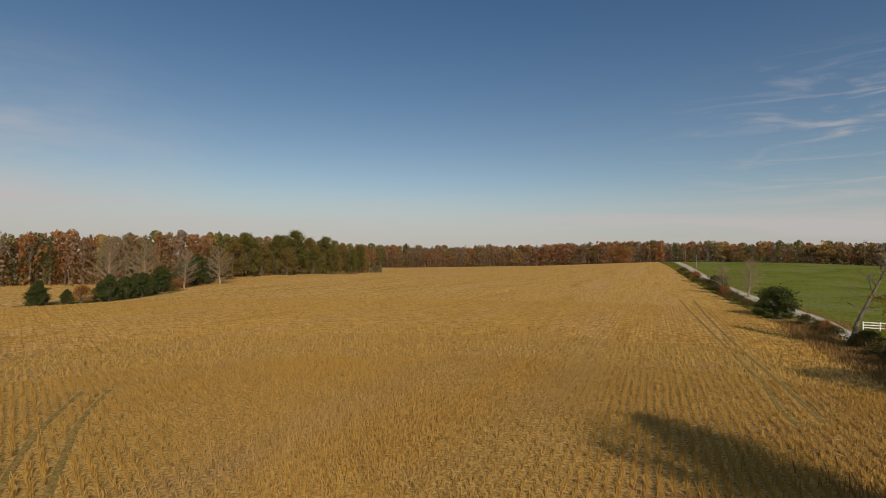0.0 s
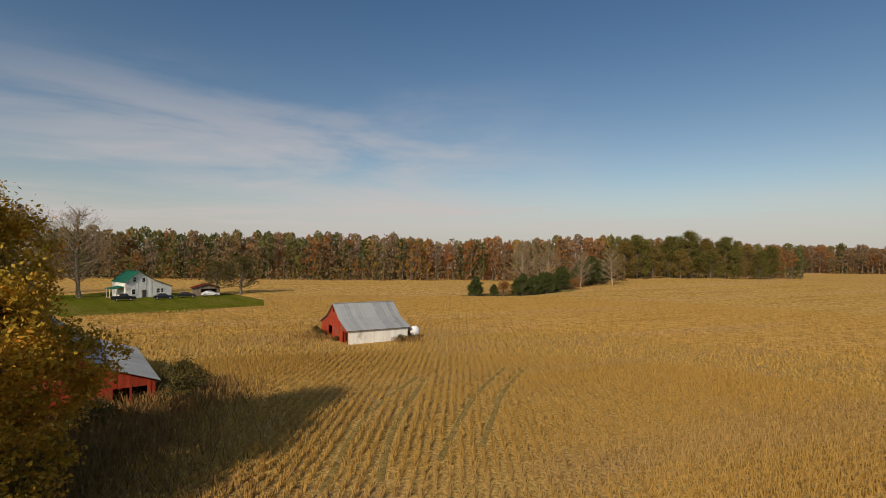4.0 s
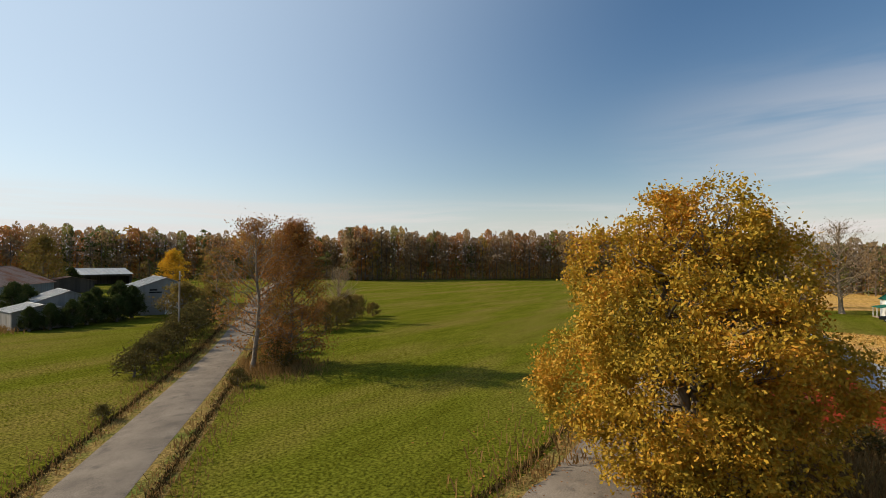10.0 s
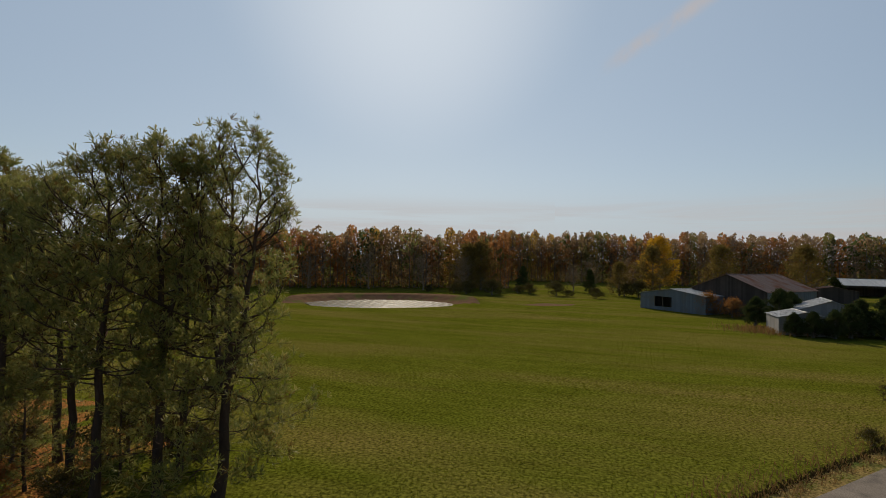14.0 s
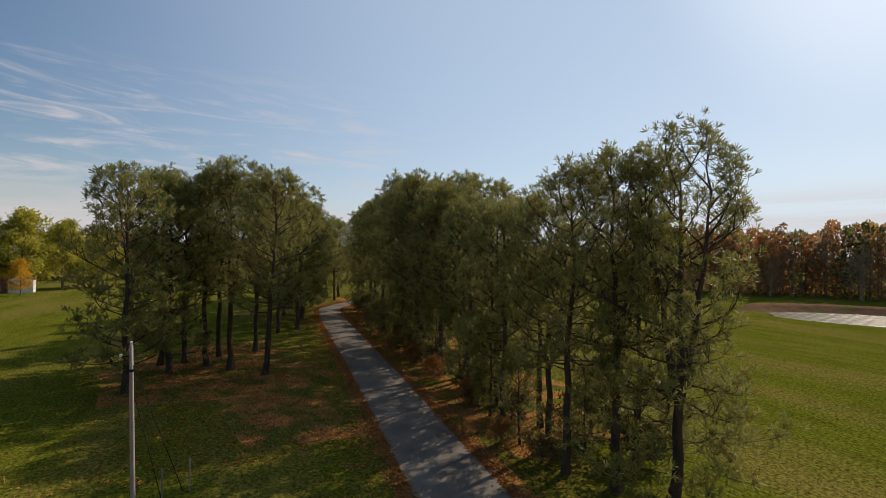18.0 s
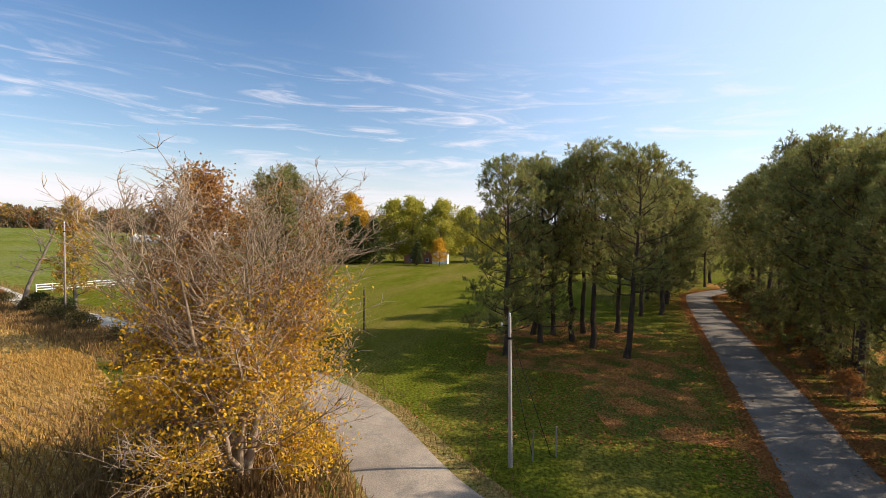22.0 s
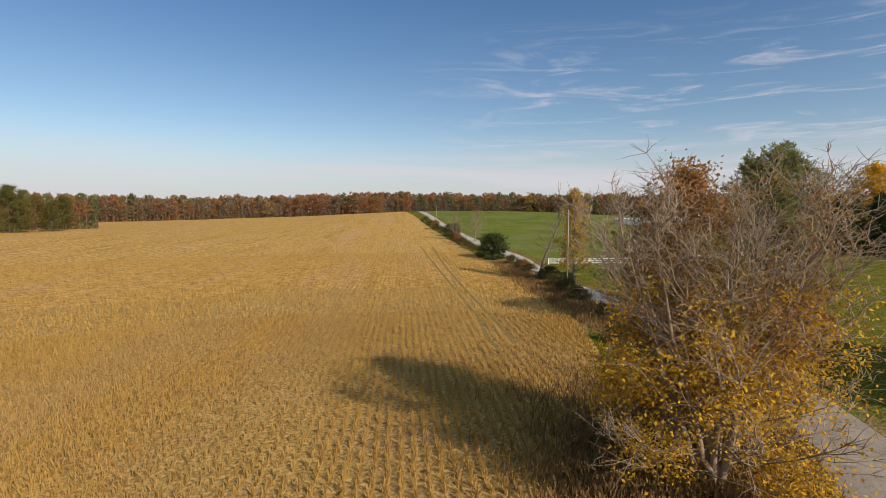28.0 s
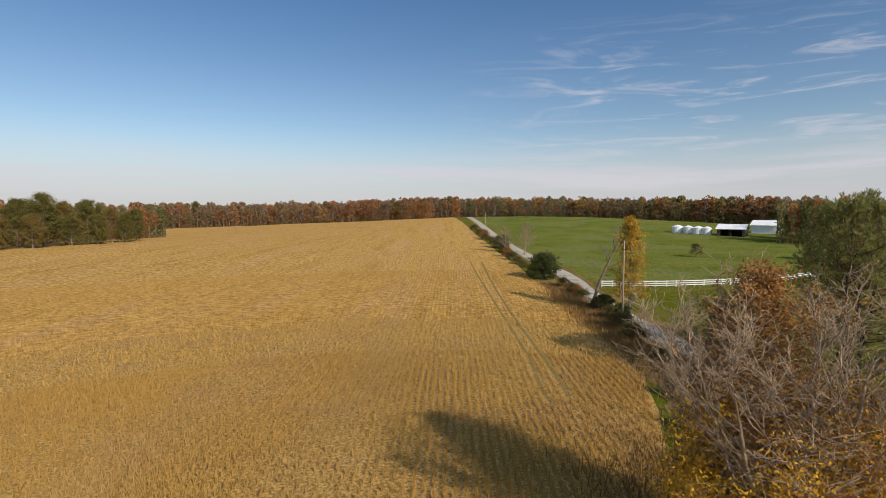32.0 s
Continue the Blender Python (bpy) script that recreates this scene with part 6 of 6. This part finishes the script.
# ---------------------------------------------------------------- crop, weeds and grass
TRACKS = [smooth_line(p, 0.8) for p in (
    [(-22.8, 15.3), (-25.4, 18.1), (-28.9, 22.0), (-32.8, 27.4), (-37.9, 37.2)],
    [(-21.7, 18.4), (-25.0, 21.7), (-29.1, 26.5), (-36.6, 36.9)],
    [(-21.3, 22.9), (-25.9, 30.4), (-29.5, 36.9), (-33.9, 47.4)],
    [(-20.8, 26.5), (-24.5, 32.8), (-28.0, 39.0), (-31.7, 47.8)],
    [(28.4, 39.6), (29.9, 44.0), (35.0, 55.1), (45.0, 81.1), (58.0, 115.0), (74.7, 157.0)],
    [(31.0, 40.5), (32.7, 44.5), (37.6, 56.7), (47.5, 82.6), (61.0, 115.5), (78.4, 155.4)])]


def row_points(rng, r0, r1, az0, az1, heading, gap, step, jitter):
    """Places along straight drill rows within a ring sector of the field."""
    h = radians(heading)
    u, v = np.array([-math.sin(h), math.cos(h)]), np.array([math.cos(h), math.sin(h)])
    n, m = int(2 * r1 / gap), int(2 * r1 / step)
    a, b = np.meshgrid((np.arange(n) - n / 2) * gap, (np.arange(m) - m / 2) * step, indexing="ij")
    a, b = a.ravel() + rng.normal(0, jitter, n * m), b.ravel() + rng.uniform(-0.5, 0.5, n * m) * step
    x, y = a * v[0] + b * u[0], a * v[1] + b * u[1]
    # rows bend gently with the lie of the field
    d, az = np.hypot(x, y), np.degrees(np.arctan2(-x, y))
    ok = (d > r0) & (d < r1) & (az > az0) & (az < az1) & inside(FIELD, x, y) & ~inside(LAWN, x, y)
    x, y = x[ok], y[ok]
    keep = np.hypot(x + 62.1, y - 49.0) > 8.6
    for t in TRACKS:
        keep &= near_line(t, x, y) > 0.48
    return x[keep], y[keep]


def upright(rng, x, y, h, w, lean, z):
    """Upright tapering blades, one for each place."""
    n = len(x)
    a = rng.uniform(0, 2 * math.pi, n)
    s = np.stack([np.cos(a), np.sin(a), np.zeros(n)], 1) * (np.asarray(w) * rng.uniform(0.6, 1.3, n))[:, None]
    p = np.stack([x, y, z], 1)
    q = p + np.stack([rng.normal(0, lean, n), rng.normal(0, lean, n), h * rng.uniform(0.65, 1.15, n)], 1)
    return np.stack([p - s * 0.6, p + s * 0.6, q + s * 0.45, q - s * 0.45], 1)


def crop():
    rng = np.random.default_rng(90)
    out = []
    for az0, az1, head in ((-47, 21, 337), (21, 62, 41), (62, 108, 30)):
        x, y = row_points(rng, 8, 66, az0, az1, head, 0.72, 0.2, 0.05)
        thin = 0.5 + 0.5 * np.sin(x * 0.21 + 1.7 * np.sin(y * 0.09)) * np.sin(y * 0.13 + x * 0.05)
        ok = rng.uniform(size=len(x)) < 0.66 + 0.34 * thin
        x, y, thin = x[ok], y[ok], thin[ok]
        z = land(x, y) - 0.02
        for k in range(6):
            out.append(upright(rng, x + rng.normal(0, 0.06, len(x)), y + rng.normal(0, 0.06, len(x)), 0.36 + 0.14 * thin, 0.042, 0.12, z))
        x, y = row_points(rng, 8, 60, az0, az1, head, 0.5, 0.5, 0.2)
        out.append(upright(rng, x, y, 0.12, 0.06, 0.16, land(x, y) - 0.02))
        x, y = row_points(rng, 66, 150, az0, az1, head, 0.76, 0.62, 0.07)
        z = land(x, y) + 0.5 * np.clip((np.hypot(x, y) - 70) / 40, 0, 1) - 0.02
        for k in range(2):
            out.append(upright(rng, x, y + rng.normal(0, 0.15, len(x)), np.where(np.hypot(x, y) < 95, 0.42, 0.25), 0.12, 0.14, z))
    me = quads_mesh("bean_crop", np.concatenate(out), M["bean"])
    tagged(new("bean_crop", me), "ripe golden-brown beans standing in drill rows", "crop", kind="stuff")


def weeds():
    rng = np.random.default_rng(91)
    out = []

    def strip(line, o0, o1, dens, h, w, a=0, b=None):
        ln = line[a:b]
        for o in np.arange(o0, o1 + 1e-6, 0.45 if o1 > o0 else -0.45):
            e = offset_line(ln, o)
            n = int(len(e) * dens)
            i = rng.integers(0, len(e), n)
            x, y = e[i, 0] + rng.normal(0, 1.0, n), e[i, 1] + rng.normal(0, 1.0, n)
            ok = near_line(smooth_line(line, 0.8), x, y) > 2.55
            x, y = x[ok], y[ok]
            out.append(upright(rng, x, y, h, w, h * 0.3, land(x, y)))
    strip(LANE_B, 2.6, 4.6, 26, 0.34, 0.05, 0, 46)
    strip(LANE_B, -4.6, -2.6, 26, 0.34, 0.05, 0, 46)
    c = np.argmin(np.hypot(ROAD_C[:, 0], ROAD_C[:, 1]))
    strip(ROAD_C, 2.8, 4.8, 26, 0.6, 0.06, c - 42, c - 2)
    strip(ROAD_C, -4.2, -2.8, 18, 0.4, 0.05, c - 42, c - 2)
    strip(ROAD_C, 3.0, 8.5, 30, 0.95, 0.07, c + 4, c + 44)
    strip(ROAD_C, -4.0, -2.8, 20, 0.4, 0.05, c + 4, c + 60)
    # rank growth round the oak and the barns
    for px, py, s, n, h in ((-33, 1, 5.5, 5200, 0.8), (-41, 8, 4.0, 4200, 1.0), (-46, 16, 2.5, 1800, 1.2), (-66, 43.6, 2.4, 700, 0.6), (-55.5, 51.5, 1.3, 420, 0.7), (24, 16, 3.4, 4000, 0.9), (17, 10, 2.2, 2200, 0.7), (20.5, 16, 2.4, 2200, 0.8), (30, 22, 4, 3600, 0.9), (-42, -45, 2.6, 1600, 0.7), (-39, -107, 3, 700, 0.9)):
        x, y = rng.normal(px, s, n), rng.normal(py, s, n)
        ok = (near_line(ROAD_C, x, y) > 3.0) & (near_line(LANE_B, x, y) > 3.0)
        x, y = x[ok], y[ok]
        out.append(upright(rng, x, y, h, 0.07, h * 0.3, land(x, y)))
    me = quads_mesh("dry_weed_growth", np.concatenate(out), M["dry_weed"])
    tagged(new("dry_weed_growth", me), "dry brown weeds along the verges and round the barns", "weeds", kind="stuff")


def ditch_growth():
    """Dark tufts beside the two roads, coloured to stand in for a furrow's darkness."""
    rng = np.random.default_rng(94)
    c = np.argmin(np.hypot(ROAD_C[:, 0], ROAD_C[:, 1]))
    out = []
    for line, off in ((ROAD_C[c - 60:c - 2], -4.3), (LANE_B[3:40], 3.7), (LANE_B[3:40], -3.6)):
        e = smooth_line(offset_line(line, off)[::3], 0.12)
        for k in range(5):
            x, y = e[:, 0] + rng.normal(0, 0.16, len(e)), e[:, 1] + rng.normal(0, 0.16, len(e))
            out.append(upright(rng, x, y, 0.2, 0.07, 0.12, land(x, y) - 0.02))
    tagged(new("ditch_growth", quads_mesh("ditch_growth", np.concatenate(out), M["ditch"])), "dark tufts added for the dark lines of the roadside ditches", "weeds", kind="stuff")


def grass():
    rng = np.random.default_rng(92)
    n = 90000
    d, az = 18 + 125 * (1 - np.sqrt(rng.uniform(size=n))), rng.uniform(95, 312, n)
    x, y = -d * np.sin(np.radians(az)), d * np.cos(np.radians(az))
    ok = ~inside(FIELD, x, y)
    for line, w in ((ROAD_C, 2.9), (LANE_A, 2.9), (LANE_B, 2.6)):
        ok &= near_line(line, x, y) > w
    x, y = x[ok], y[ok]
    out = [upright(rng, x, y, 0.09, np.where(np.hypot(x, y) < 50, 0.055, 0.10), 0.05, land(x, y) - 0.01)]
    tagged(new("grass_tufts", quads_mesh("grass_tufts", np.concatenate(out), M["grass_blade"])), "short green grass tufts on the mown lawn", "grass", kind="stuff")


def fallen_leaves():
    rng = np.random.default_rng(93)
    n = 16000
    i = rng.integers(0, 45, n)
    off = np.where(rng.uniform(size=n) < 0.5, 1, -1) * (2.5 + np.abs(rng.normal(0, 1.6, n)))
    t = np.gradient(LANE_A, axis=0)
    t /= np.linalg.norm(t, axis=1)[:, None]
    p = LANE_A[i] + np.stack([-t[i, 1], t[i, 0]], 1) * off[:, None] + rng.normal(0, 1.4, (n, 2))
    c = np.stack([p[:, 0], p[:, 1], land(p[:, 0], p[:, 1]) + 0.06], 1)
    k = 7000
    q = np.stack([rng.normal(-33, 7, k), rng.normal(2, 6, k)], 1)
    c2 = np.stack([q[:, 0], q[:, 1], land(q[:, 0], q[:, 1]) + 0.06], 1)
    k = 9000
    q = np.stack([rng.uniform(32, 76, k), rng.normal(-6, 6.5, k)], 1)
    q = q[near_line(LANE_A, q[:, 0], q[:, 1]) > 2.7]
    c3 = np.stack([q[:, 0], q[:, 1], land(q[:, 0], q[:, 1]) + 0.06], 1)
    # deep drifts along both edges of the pine lane
    k = 26000
    i = rng.integers(2, 44, k)
    w = rng.uniform(size=k)
    q = LANE_A[i] * (1 - w)[:, None] + LANE_A[i + 1] * w[:, None] + np.stack([-t[i, 1], t[i, 0]], 1) * (np.where(rng.uniform(size=k) < 0.5, 1, -1) * (2.45 + np.abs(rng.normal(0, 0.5, k))))[:, None]
    c4 = np.stack([q[:, 0], q[:, 1], land(q[:, 0], q[:, 1]) + 0.05], 1)
    me = quads_mesh("fallen_leaves", blades(rng, np.concatenate([c, c2, c3, c4]), 0.2, 0.85), M["fallen_leaf"])
    tagged(new("fallen_leaves", me), "fallen rust leaves and pine straw beside the lanes", "leaf litter", kind="stuff")


def field_tracks():
    m = surface("trodden_green_soil", [(0.27, 0.165, 0.06), (0.20, 0.145, 0.045), (0.32, 0.20, 0.075)], 0.8, 0.95, 0.04, 8.0, fine=0.3, fine_scale=5.0)
    for line in TRACKS:
        verts, faces = [], []
        cols = [offset_line(line, o) for o in (-0.22, 0.0, 0.22)]
        for i in range(len(line)):
            for k, dz in ((0, 0.03), (1, 0.045), (2, 0.03)):
                x, y = cols[k][i]
                verts.append((x, y, ground_z(x, y) + dz + 0.5 * min(1, max(0, (math.hypot(x, y) - 70) / 40))))
        for i in range(len(line) - 1):
            for k in range(2):
                faces.append((i * 3 + k, i * 3 + k + 3, i * 3 + k + 4, i * 3 + k + 1))
        tagged(new("wheel_track", mesh_from("wheel_track", verts, faces, m, True)), "narrow wheel track pressed through the ripe beans", "track", kind="structure")


field_tracks()
crop()
weeds()
ditch_growth()
grass()
fallen_leaves()
